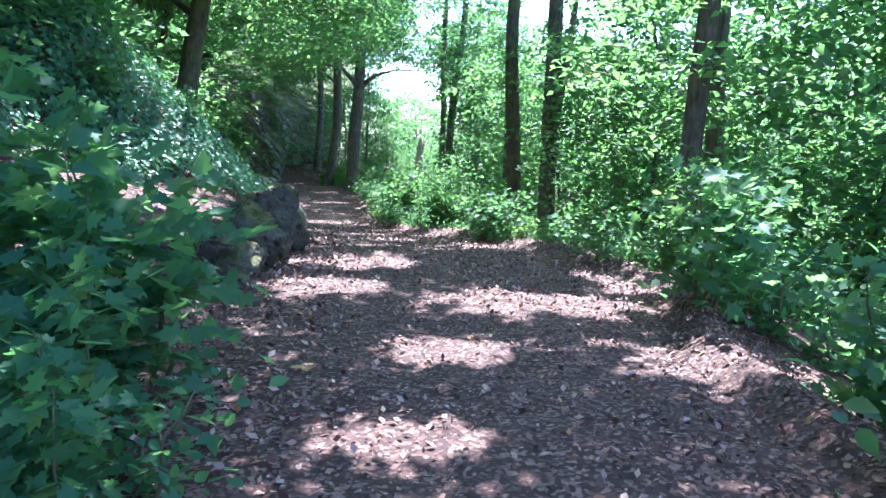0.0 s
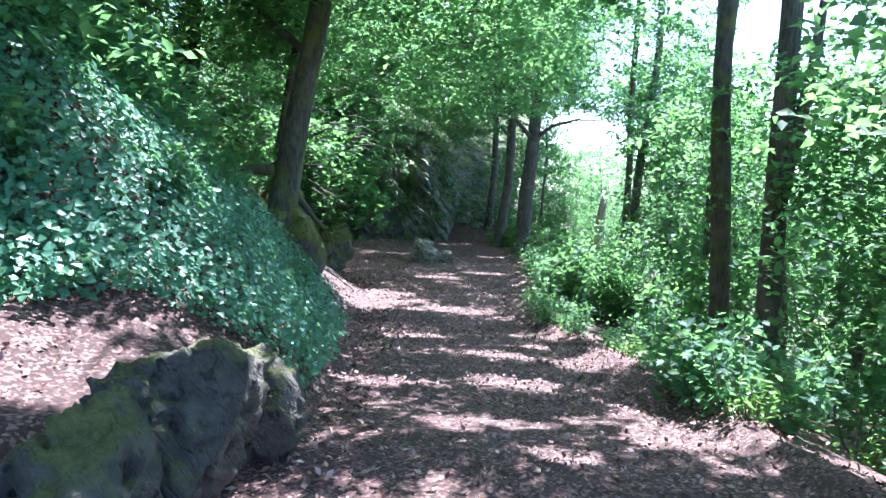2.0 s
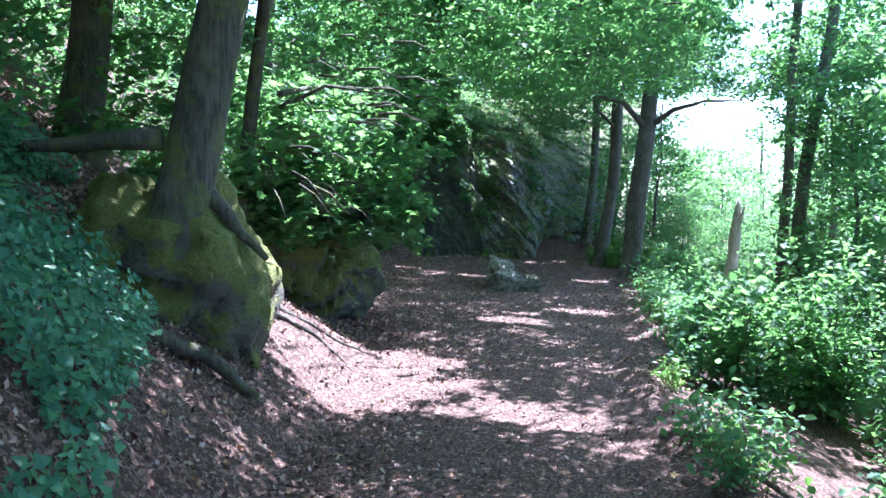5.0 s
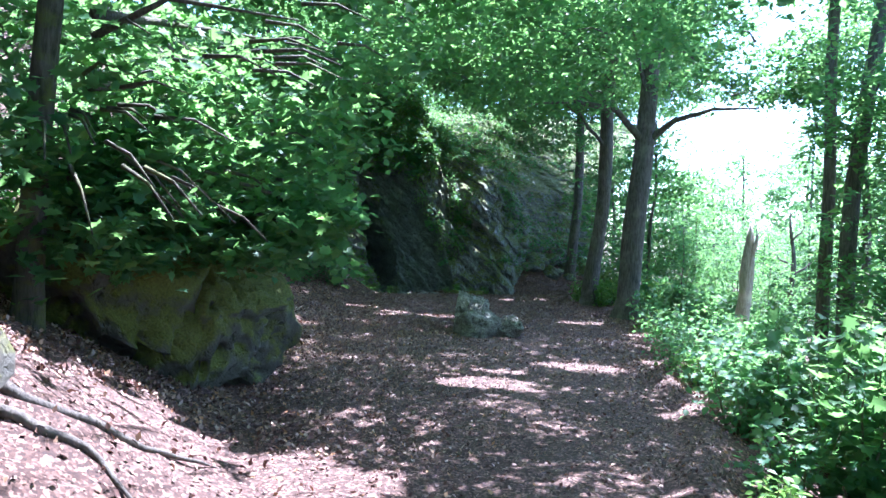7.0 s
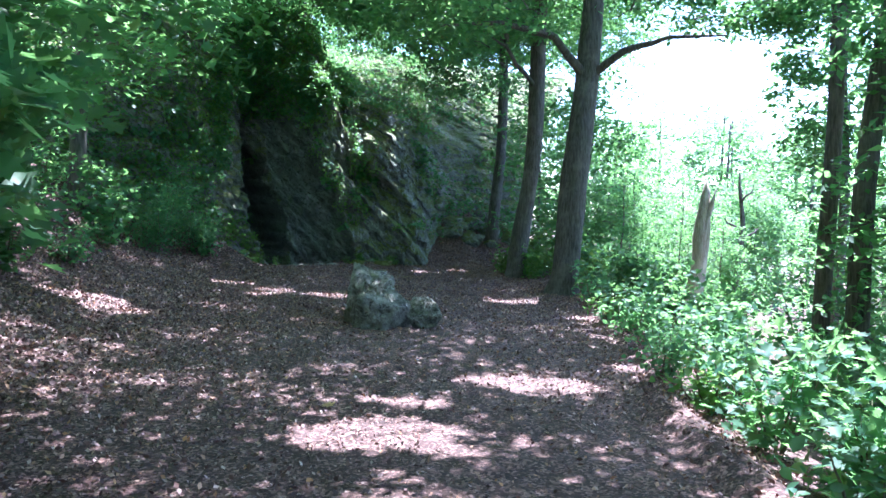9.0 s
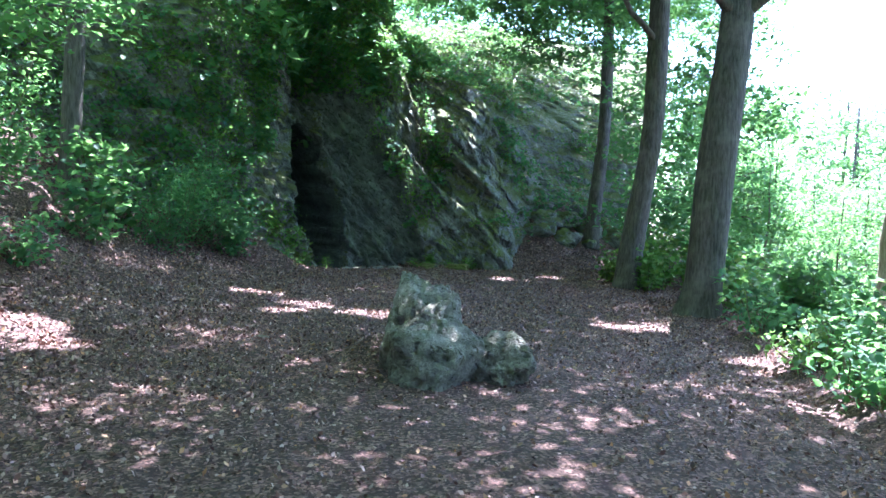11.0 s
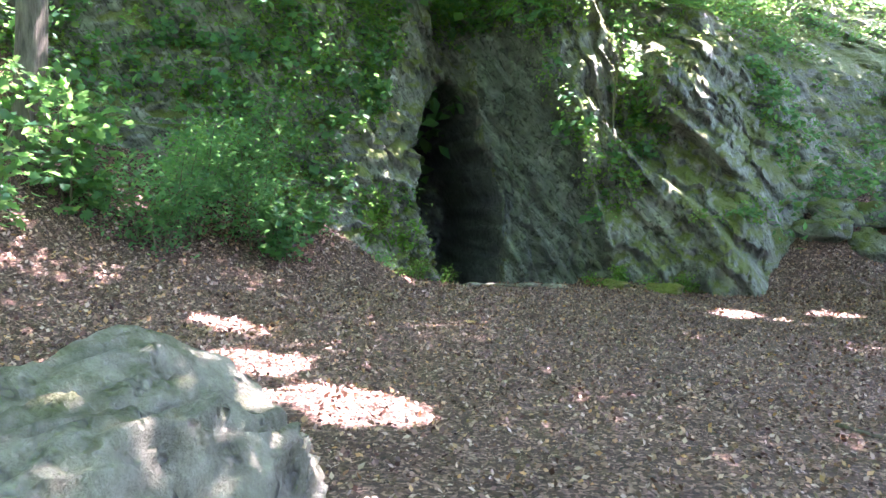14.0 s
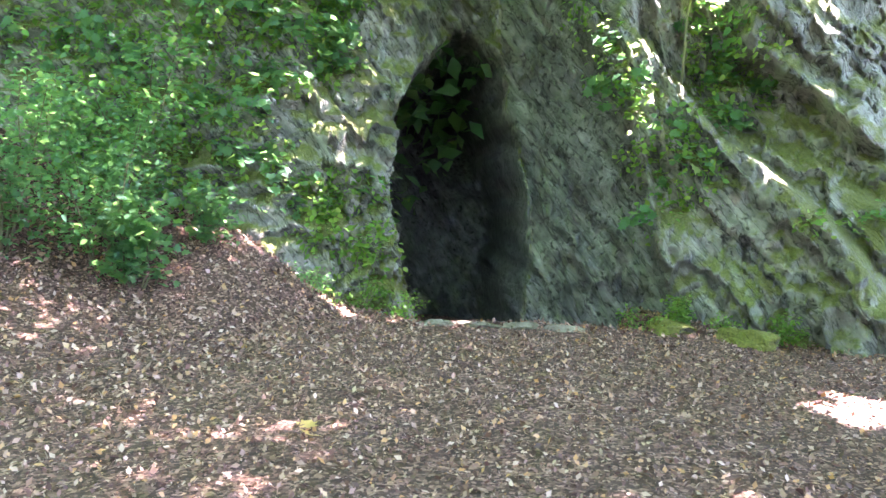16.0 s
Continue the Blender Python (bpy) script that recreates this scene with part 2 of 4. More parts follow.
def hill(x, y):
    """Distance behind the foot of the bank (minus: on the path's side), and the station along it."""
    best, side, station = np.full(len(x), 1e9), np.ones(len(x)), np.zeros(len(x))
    for k in range(len(FOOT) - 1):
        a, b = FOOT[k], FOOT[k + 1]
        ab = b - a
        f = np.clip(((x - a[0]) * ab[0] + (y - a[1]) * ab[1]) / (ab @ ab), 0, 1)
        px, py = x - a[0] - f * ab[0], y - a[1] - f * ab[1]
        d = np.hypot(px, py)
        near = d < best
        best = np.where(near, d, best)
        side = np.where(near, np.sign(ab[0] * (y - a[1]) - ab[1] * (x - a[0])), side)
        station = np.where(near, k + f, station)
    return best * side, station


def ground_z(x, y):
    x, y = np.atleast_1d(np.asarray(x, float)), np.atleast_1d(np.asarray(y, float))
    d, s = hill(x, y)
    z = np.interp(y, PATH_Y, PATH_Z) - 0.03 * np.clip(x, -7, 4)
    k = np.clip(s.astype(int), 0, len(RISE) - 2)
    f = (s - k)[:, None]
    f = f * f * (3 - 2 * f)
    table = RISE[k] * (1 - f) + RISE[k + 1] * f
    dd = np.clip(d, 0, 39.9)
    j = np.clip(np.searchsorted(RISE_D, dd, side="right") - 1, 0, len(RISE_D) - 2)
    d0, d1 = np.array(RISE_D)[j], np.array(RISE_D)[j + 1]
    rows = np.arange(len(x))
    g = (dd - d0) / (d1 - d0)
    z = z + table[rows, j] * (1 - g) + table[rows, j + 1] * g
    e = x - np.interp(y, EDGE_Y, EDGE_X)
    e = np.maximum(e, 0)
    z = z + np.where(e < .5, 0.12 * np.sin(np.clip(e / .5, 0, 1) * np.pi), 0) - np.minimum(0.30 * np.maximum(e - .3, 0), 8.0)
    p = np.stack([x, y, 0 * x], 1)
    rough = np.clip(0.25 + np.maximum(d, 0) * .35 + e * .3, 0, 1)
    inner = (s > 12.6) & (s < 15) & (d > 0)
    z = z - 1.15 * np.clip((d + .55) / .4, 0, 1) * np.clip((s - 12.85) / .12, 0, 1) * np.clip((14.0 - s) / .15, 0, 1)
    z = z + fbm(p, 0.9, 4, 3) * 0.35 * np.where(inner, .1, rough) + fbm(p, 5.0, 3, 9) * 0.05
    return z


def mesh_of(name, verts, faces, mat, smooth=True):
    me = bpy.data.meshes.new(name)
    me.from_pydata([tuple(v) for v in verts], [], faces)
    me.polygons.foreach_set("use_smooth", [smooth] * len(me.polygons))
    me.materials.append(mat)
    me.update()
    return me


def grid_mesh(name, points, rows, cols, mat):
    i = np.arange(rows * cols).reshape(rows, cols)
    quads = np.stack([i[:-1, :-1], i[:-1, 1:], i[1:, 1:], i[1:, :-1]], -1).reshape(-1, 4)
    me = bpy.data.meshes.new(name)
    me.vertices.add(len(points))
    me.vertices.foreach_set("co", np.asarray(points, np.float32).ravel())
    me.loops.add(quads.size)
    me.loops.foreach_set("vertex_index", quads.astype(np.int32).ravel())
    me.polygons.add(len(quads))
    me.polygons.foreach_set("loop_start", np.arange(0, quads.size, 4, dtype=np.int32))
    me.polygons.foreach_set("use_smooth", np.ones(len(quads), bool))
    me.materials.append(mat)
    me.update(calc_edges=True)
    return me


def part(name, me, parent, label=""):
    """Links a mesh, given in world places, as one part of a thing."""
    ob = new(name, me)
    ob.parent = parent
    root = parent.parent or parent
    ob.matrix_parent_inverse = Matrix.Translation(-root.location)
    return tagged(ob, label)


# ---- leaves ----
def folded(outline, fold=0.25, droop=0.15):
    """A leaf template from one half's outline (x across, y along): two halves folded up along the midrib."""
    n = len(outline)
    pts = [(x, y, abs(x) * fold - droop * y * y) for x, y in outline]
    pts += [(-x, y, abs(x) * fold - droop * y * y) for x, y in outline[1:-1]]
    return np.array(pts, float), [list(range(n)), [0] + [n - 1] + list(range(2 * n - 3, n - 1, -1))]


OVAL = folded([(0, 0), (.27, .22), (.30, .55), (0, 1)])
LEAFLET = folded([(0, 0), (.31, .45), (0, 1)])
MAPLE = folded([(0, 0), (.40, -.06), (.27, .14), (.62, .30), (.33, .42), (.40, .70), (.16, .64), (0, 1.0)], 0.16, 0.15)
BROAD = folded([(0, 0), (.10, -.07), (.34, -.13), (.25, .04), (.47, .07), (.64, .25), (.45, .28), (.33, .35), (.43, .50), (.42, .66), (.25, .59), (.15, .72), (0, 1)], 0.14, 0.2)
IVY = folded([(0, 0), (.42, .08), (.24, .5), (0, .95)], 0.2, 0.1)
DRY = folded([(0, 0), (.30, .18), (.26, .62), (0, 1)], 0.55, -0.35)

# where the crowns leave the sun a gap: x, y and radius of the patch on the ground
GAPS = np.array([(-3.4, 18.3, .8), (-2.9, 17.8, .7), (-3.6, 19.2, .7), (-.9, 6.85, .38), (-.1, 1.9, .26), (.5, 3.3, .35), (1.4, 4.7, .6), (2.5, 5.4, .35), (-.4, 5.4, .4), (.1, 6.8, .45), (.5, 8.8, .3), (1.0, 8.0, .22),
                 (-2.6, 6.6, .55), (-2.0, 6.9, .5), (-3.3, 6.4, .55), (-1.0, 7.3, .3), (-.5, 10.2, .3), (.7, 10.6, .35), (.5, 12.4, .35), (-.7, 14.1, .38), (1.0, 13.6, .25),
                 (-.3, 18.1, .55), (-2.8, 19.4, .95), (-2.2, 18.6, .9), (-2.4, 20.2, .6), (-1.3, 24.9, .55), (-.1, 27.1, .5), (-1.3, 26.0, .25), (-5.3, 35.4, .4),
                 (-3.9, 34.9, .5), (-6.7, 36.3, .35), (.2, 35.9, .5), (-.8, 36.5, .2), (-6.8, 30.6, .55), (-2.5, 41.3, .45), (-1.8, 42.5, .4), (-5.4, 34.6, .3),
                 (-4.7, 43.0, .3), (-5.7, 42.5, .3), (-6.3, 42.0, .3), (-6.8, 41.5, .4), (-7.5, 40.9, .4), (-3.3, 19.8, .7), (-3.8, 20.4, .35), (-2.6, 18.9, .85), (-2.2, 18.1, .5)])
# gaps in the high crowns alone, over plants that stand in the sun
HIGH_GAPS = np.array([(2.6, 9, 1.0), (2.6, 12, 1.0), (2.2, 15, .8), (3.0, 18, 1.2), (3.5, 22, 1.2), (2.6, 26, 1.0), (3.0, 31, 1.2), (3.6, 6, .8), (-3.2, 8.2, .4), (-2.6, 8.9, .35),
                      (-5.2, 19.6, .9), (-4.4, 20.8, .5), (3.0, 3.0, .9), (4.0, 7.5, 1.0), (4.0, 10.5, 1.0), (4.2, 13.5, 1.0), (1.9, 20.5, .7), (2.0, 24, .7), (2.4, 28.5, .8), (2.2, 33.5, .8), (-4.4, 19.8, .9), (-5.2, 20.8, .8)])


def sunny(p):
    """True for places whose shade would fall on one of the sunny patches."""
    h = p[:, 2] - np.interp(p[:, 1] - 4, PATH_Y, PATH_Z)
    gx, gy = p[:, 0] - SUN.x / SUN.z * h, p[:, 1] - SUN.y / SUN.z * h
    wob = 0.30 + 0.85 * vnoise(np.stack([gx * 3.5, gy * 3.5, 0 * gx], 1), 5) + 0.5 * vnoise(np.stack([gx * 8.5, gy * 8.5, 0 * gx], 1), 6)
    out = np.zeros(len(p), bool)
    for gaps, least in ((GAPS, 1.0), (HIGH_GAPS, 4.2)):
        d = np.hypot((gx[:, None] - gaps[:, 0]) * 0.8, (gy[:, None] - gaps[:, 1]) * 1.25) / (gaps[:, 2] * 1.25 * wob[:, None])
        out |= (d.min(1) < 1) & (h > least)
    return out


def leaves(name, p, size, template, mat, normal=None, tilt=0.5, gaps=True):
    """One mesh of many leaves at the places p, each turned at random about its normal."""
    p = np.asarray(p, float)
    size = np.broadcast_to(np.asarray(size, float), (len(p),))
    normal = np.broadcast_to(np.array((0, 0, 1.0)) if normal is None else normal, p.shape)
    if gaps:
        keep = ~sunny(p)
        p, size, normal = p[keep], size[keep], normal[keep]
    n = len(p)
    up = normal + rng.normal(0, tilt, (n, 3))
    up /= np.linalg.norm(up, axis=1, keepdims=True) + 1e-9
    a = rng.normal(0, 1, (n, 3))
    a -= up * (a * up).sum(1, keepdims=True)
    a /= np.linalg.norm(a, axis=1, keepdims=True) + 1e-9
    b = np.cross(up, a)
    tv, tf = template
    s = size[:, None, None]
    v = p[:, None, :] + s * (tv[None, :, 0:1] * b[:, None, :] + tv[None, :, 1:2] * a[:, None, :] + tv[None, :, 2:3] * up[:, None, :])
    k = len(tv)
    index = np.concatenate([np.array(f) for f in tf])
    counts = np.array([len(f) for f in tf])
    loops = (np.arange(n)[:, None] * k + index[None, :]).astype(np.int32)
    me = bpy.data.meshes.new(name)
    me.vertices.add(n * k)
    me.vertices.foreach_set("co", v.astype(np.float32).ravel())
    me.loops.add(loops.size)
    me.loops.foreach_set("vertex_index", loops.ravel())
    starts = np.concatenate([[0], np.cumsum(np.tile(counts, n))[:-1]]).astype(np.int32)
    me.polygons.add(n * len(tf))
    me.polygons.foreach_set("loop_start", starts)
    me.materials.append(mat)
    me.update(calc_edges=True)
    return me


def sprays(centres, radius, count, flat=0.3, slope=None):
    """Leaf places in flat, layered sprays round the centres."""
    n = len(centres) * count
    c = np.repeat(np.asarray(centres, float), count, 0)
    r = radius * np.sqrt(rng.random(n)) * rng.uniform(.6, 1.3, len(centres)).repeat(count)
    a = rng.random(n) * 2 * np.pi
    tip = rng.normal(0, .25, (len(centres), 2)).repeat(count, 0)
    o = np.stack([r * np.cos(a), r * np.sin(a), rng.normal(0, flat * radius * .4, n)], 1)
    o[:, 2] += o[:, 0] * tip[:, 0] + o[:, 1] * tip[:, 1] - 0.25 * r * r / radius
    return c + o


def blob(centre, radii, n, hollow=0.5):
    """Places in an uneven ellipsoid, more of them towards its outside."""
    v = rng.normal(0, 1, (n, 3))
    v /= np.linalg.norm(v, axis=1, keepdims=True)
    r = (hollow + (1 - hollow) * rng.random(n) ** .6)
    r *= 0.75 + 0.6 * vnoise(v * 2.2 + np.asarray(centre) * .37, 2)
    return np.asarray(centre) + v * r[:, None] * np.asarray(radii)


# ---- wood ----
def tube(points, radii, sides=10, wobble=0.06, seed=0):
    """A tapered round stem through the points, with an uneven skin."""
    pts = [Vector(q) for q in points]
    verts, faces = [], []
    side = Vector((1, 0, 0))
    for i, q in enumerate(pts):
        t = (pts[min(i + 1, len(pts) - 1)] - pts[max(i - 1, 0)]).normalized()
        side = (side - t * side.dot(t)).normalized()
        other = t.cross(side)
        for k in range(sides):
            a = 2 * math.pi * k / sides
            w = 1 + wobble * (noise.noise(Vector((math.cos(a) * 1.3, math.sin(a) * 1.3, i * .35 + seed))) * 2)
            verts.append(q + (side * math.cos(a) + other * math.sin(a)) * radii[i] * w)
    for i in range(len(pts) - 1):
        for k in range(sides):
            a, b = i * sides + k, i * sides + (k + 1) % sides
            faces.append((a, b, b + sides, a + sides))
    faces.append(tuple(range(sides))[::-1])
    faces.append(tuple(range((len(pts) - 1) * sides, len(pts) * sides)))
    return verts, faces


def joined(tubes):
    verts, faces = [], []
    for v, f in tubes:
        o = len(verts)
        verts += v
        faces += [tuple(i + o for i in q) for q in f]
    return verts, faces


def bent(start, end, steps, sway, seed):
    """Points from start to end on a slightly wandering line."""
    a, b = Vector(start), Vector(end)
    out = []
    for i in range(steps + 1):
        f = i / steps
        w = math.sin(f * math.pi)
        o = Vector((noise.noise(Vector((seed, f * 2.3, 0))), noise.noise(Vector((seed + 7, f * 2.3, 4))), 0)) * sway * w
        out.append(a.lerp(b, f) + o)
    return out


def trunk_tube(base, top, r0, r1, seed, sway=0.25, steps=16, flare=0.5, sides=18):
    pts = bent(base, top, steps, sway, seed)
    height = (Vector(top) - Vector(base)).length
    radii = [r1 + (r0 - r1) * (1 - i / steps) + r0 * flare * math.exp(-(i / steps) * height / .28) for i in range(steps + 1)]
    fine = [pts[0], pts[0].lerp(pts[1], .12), pts[0].lerp(pts[1], .3), pts[0].lerp(pts[1], .6)] + pts[1:]
    step = height / steps
    near = [r0 * (1 + flare * math.exp(-q * step / .28)) for q in (0, .12, .3, .6)]
    return tube(fine, near + radii[1:], sides, .09, seed), pts


# leaf sprays added to shade the path: places up the sun's way from the ground, taken by the trees that reach them
cx, cy = rng.uniform(-9.0, 3.0, 2800), rng.uniform(-2, 52, 2800)
cx = np.where((cy > 26) & (cx < 0), cx * 1.3, cx)
cx[420:600], cy[420:600] = rng.uniform(-1.6, 3, 180), rng.uniform(-2, 10, 180)
cx[:420], cy[:420] = rng.uniform(-9, -1, 420), rng.uniform(33, 47, 420)
# over the clearing they hang higher, out of view, only to block the sun
ch = np.where(cy > 26, rng.uniform(8.5, 12, 2800), rng.uniform(5.2, 9.5, 2800))
# extra sprays added where sun still leaks onto ground, clearing and cliff
more = np.random.default_rng(77)
for x0, x1, y0, y1, h0, h1, count in [(-6, 1.5, 18, 31, 5.6, 9.5, 300), (-4, 4, 43, 56, 8.5, 12, 190), (-7.5, -1.5, 36, 42, 8.5, 12, 170), (-12, -7, 35, 42, 8.5, 12, 150), (-5, 0, 42.5, 50, 9, 13, 120), (-4.5, -.5, 40.8, 46, 9, 13, 130), (-7, -1, 16, 25, 5.6, 9.5, 150), (-7, -2, 5.5, 13, 5.6, 9, 60), (-8, -3.2, 29, 35.5, 8, 12, 130)]:
    cx = np.concatenate([cx, more.uniform(x0, x1, count)])
    cy = np.concatenate([cy, more.uniform(y0, y1, count)])
    ch = np.concatenate([ch, more.uniform(h0, h1, count)])
SHADE_CANOPY = np.stack([cx + SUN.x / SUN.z * ch, cy + SUN.y / SUN.z * ch, np.interp(cy, PATH_Y, PATH_Z) + ch], 1)
free = np.ones(len(SHADE_CANOPY), bool)


def tree(base, top, r0, r1, crown=(), limbs=(), label="", leaf_size=.16, leaf=LEAF_MAPLE, bark=BARK, seed=1, sway=.3,
         spray=.75, per=88, flare=.5, template=LEAFLET, group="", gaps=True, sunk=.15, reach=7.0):
    """A tree: trunk, limbs (each a list of points from the trunk outwards with a first radius), a crown of leaf sprays."""
    x, y, z = base
    thing = new("tree")
    thing.location = base
    tagged(thing, label, "tree", group)
    (v, f), pts = trunk_tube((x, y, z - sunk), top, r0, r1, seed, sway, flare=flare)
    part("trunk", mesh_of("trunk", v, f, bark), thing)
    for points, radius in limbs:
        fine = []
        for a, b in zip(points[:-1], points[1:]):
            fine += bent(a, b, 5, .12, seed + len(fine))[:-1]
        fine.append(Vector(points[-1]))
        n = len(fine)
        v, f = tube(fine, [radius * (1 - .82 * i / (n - 1)) for i in range(n)], 9, .08, seed)
        part("limb", mesh_of("limb", v, f, bark), thing)
    centres = [blob(c, r, int(n * (.55 if x > 4 and gaps else .8))) for c, r, n in crown]
    if reach:
        near = free & (np.hypot(SHADE_CANOPY[:, 0] - crown[0][0][0], SHADE_CANOPY[:, 1] - crown[0][0][1]) < reach)
        free[near] = False
        centres.append(SHADE_CANOPY[near])
    if centres:
        centres = np.concatenate(centres)
        twigs = []
        for c in centres[::3]:
            q = min(pts[4:], key=lambda k: (k - Vector(c)).length)
            a = Vector(c) + (q - Vector(c)) * min(.45, .7 / max((q - Vector(c)).length, .01))
            twigs.append(tube([a, a.lerp(Vector(c), .5) + Vector((0, 0, .08)), Vector(c)], [.022, .014, .006], 4, 0, 0))
        v, f = joined(twigs)
        tagged(part("branchwork", mesh_of("branchwork", v, f, bark), thing), kind="stuff")
        p = sprays(centres, spray, per)
        part("crown", leaves("crown", p, rng.uniform(.7, 1.25, len(p)) * leaf_size, template, leaf, gaps=gaps), thing)
    return thing


# ---- ground ----
def spaced(*spans):
    return np.concatenate([np.arange(a, b, step) for a, b, step in spans])


gx = spaced((-260, -60, 20), (-60, -24, 3), (-24, -11, .5), (-11, 4, .13), (4, 12, .5), (12, 60, 3), (60, 261, 20))
gy = spaced((-200, -40, 20), (-40, -4, 2), (-4, 48, .16), (48, 70, .7), (70, 130, 5), (130, 401, 30))
mx, my = np.meshgrid(gx, gy)
ground_points = np.stack([mx.ravel(), my.ravel(), ground_z(mx.ravel(), my.ravel())], 1)
tagged(new("ground", grid_mesh("ground", ground_points, len(gy), len(gx), SOIL)),
       "reddish-brown forest soil and leaf mould of the path and slopes", "ground", kind="structure")


# ---- cliff with the cave ----
CLIFF_EYE, CLIFF_U, CLIFF_N = np.array((-2.06, 37.38)), np.array((.775, .632)), np.array((-.632, .775))


def smooth(v):
    v = np.clip(v, 0, 1)
    return v * v * (3 - 2 * v)


def cliff_place(a, z, r):
    x = CLIFF_EYE[0] + r * (np.sin(a) * CLIFF_U[0] + np.cos(a) * CLIFF_N[0])
    y = CLIFF_EYE[1] + r * (np.sin(a) * CLIFF_U[1] + np.cos(a) * CLIFF_N[1])
    return np.stack([x, y, z], -1)


def bedding(coord, wander, seed):
    """Overlapping beds of rock: each rises along its dip and breaks off at a sharp edge."""
    t = coord + wander
    k = np.floor(t)
    height = vnoise(np.stack([k * 3.7, 0 * k + seed, 0 * k], 1), seed)
    return (t - k - .5) * (.25 + height)


def cliff_surface():
    deg = np.concatenate([np.arange(-62, -20, .45), np.arange(-20, 34, .18), np.arange(34, 52, .45)])
    zz = np.arange(-2.3, 9.0, .045)
    T, Z = np.meshgrid(deg, zz)
    T, Z = T.ravel(), Z.ravel()
    wob = fbm(np.stack([T * .12, Z * 1.1, 0 * Z], 1), 1.0, 4, 21)
    jag = fbm(np.stack([T * .4, Z * 3.2, 0 * Z], 1), 1.0, 3, 25)
    up = np.maximum(Z + .9, 0)
    left = np.interp(T, [-62, -50, -34, -25, -12.5], [9.8, 8.7, 7.6, 7.1, 6.9]) + np.interp(T, [-62, -50, -34, -25, -12.5], [.35, .3, .17, .26, .5]) * np.minimum(up, 3.2) + .12 * np.maximum(up - 3.2, 0)
    right = np.interp(T, [-1, 4, 9, 11, 20, 26, 30, 40, 52], [8.0, 7.4, 6.95, 6.8, 6.35, 6.1, 6.0, 7.4, 9.3]) + np.interp(T, [9, 19], [.14, .3]) * up + .14 * np.maximum(T - 33, 0)
    # the mossy bed that ends in a long slanting edge, the gully behind it, and the block that hangs over the gully
    rim = np.interp(Z + wob * .4, [-1.4, -.16, .85, 1.47, 2.6, 4.5], [38, 30.6, 22.7, 15.8, 9, 5])
    right += .62 * smooth((T - rim - .3) / 1.3) * smooth((rim - 7) / 5) + .14 * np.maximum(T - rim - 1.5, 0) * .35
    right -= .07 * np.exp(-((T - rim + .6) / .9) ** 2)
    under = 2.0 - .11 * (T - 21) + wob * .5
    right -= .62 * smooth((Z - under) / .14) * smooth((T - 17.5 + wob * 4) / 2) * smooth((32 - T) / 4) * smooth((under + 1.7 - Z) / .8)
    right += .62 * np.maximum(Z - 1.3, 0) * smooth((T - 30 + 2.4 * Z + wob * 14) / 10)
    f = smooth((T + 12.5) / 13.5)
    outer = left * (1 - f) + right * f
    outer += 1.5 * np.exp(-((T + 5.2) / 4.2) ** 2) * smooth((Z - 1.2) / 1.9)
    outer += (.75 + .3 * smooth((T - 8) / 6)) * np.maximum(Z - 4.9 + 1.3 * smooth((T - 8) / 6), 0)
    ridge = np.interp(Z + wob * .35, [-1.4, -.5, -.2, 1.5, 2.2, 3.1, 4.6, 5.6], [15, 13.2, 12.4, 8.8, 6.0, 3.9, 1.5, -1.0])
    inner_t = np.interp(Z, [-1.4, -1.05, .2, 1.6, 2.6, 3.4, 5], [.2, .3, 1.1, -1.0, -1.9, -2.6, -4]) + jag * 1.3
    inner_r = np.interp(Z, [-1.4, -1.0, .2, 1.6, 2.6, 3.5, 4.8], [8.3, 8.4, 8.7, 9.2, 9.5, 9.4, 9.2])
    arch = np.interp(T + wob * 2.5, [-13.2, -12.2, -9.6, -6.4, -4, -1.9, 0], [1.0, 1.7, 2.4, 3.1, 3.05, 2.75, 2.3]) + jag * .35
    edge = np.interp(Z, [-1.4, -1, -.1, 1.5, 3], [-10.8, -11.0, -11.9, -12.7, -12.9]) + wob * 2.2 + jag * .8
    q = np.clip((T - inner_t) / np.maximum(ridge - inner_t, .5), 0, 1)
    slab = inner_r * (1 - q) + (right + .26) * q
    on_slab = (T >= inner_t) & (T < ridge)
    slab_w = np.where(on_slab, smooth((4.3 - Z) / .9), 0)
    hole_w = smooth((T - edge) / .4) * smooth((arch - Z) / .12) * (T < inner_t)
    hole = inner_r + .25 + 4.6 * smooth((inner_t - T) / 3.0) + fbm(np.stack([T * .3, Z * 1.2, 0 * Z], 1), 1, 3, 4) * 2.2
    r = outer * (1 - slab_w) + np.maximum(slab, outer) * slab_w
    r = r * (1 - hole_w) + np.maximum(hole, r) * hole_w
    r -= np.exp(-((T - ridge - .7) / .8) ** 2) * smooth((5.2 - Z) / 1.0) * (.20 + wob * .4)
    p = cliff_place(np.radians(T), Z, r)
    u = T * .13
    tilt = smooth((T - 11) / 6)
    dip = (u * .90 + Z * .43) * (1 - tilt) + (u * .66 + Z * .75) * tilt
    along = u * .7 - Z * .7
    bulk, mid, fine = fbm(p, .8, 3, 11), fbm(p, 2.6, 4, 15), np.abs(fbm(p, 5.5, 4, 18))
    rocky = smooth((T + 12.5) / 3)
    beds = bedding(dip * 2.1, mid * 1.1 + along * .1, 31) * .30 + bedding(dip * 5.2, mid * 1.4 + bulk, 47) * .05
    k1, k2 = np.floor(dip * 1.7 + mid * .8), np.floor(along * 1.1 + bulk * 1.5 + mid * .4)
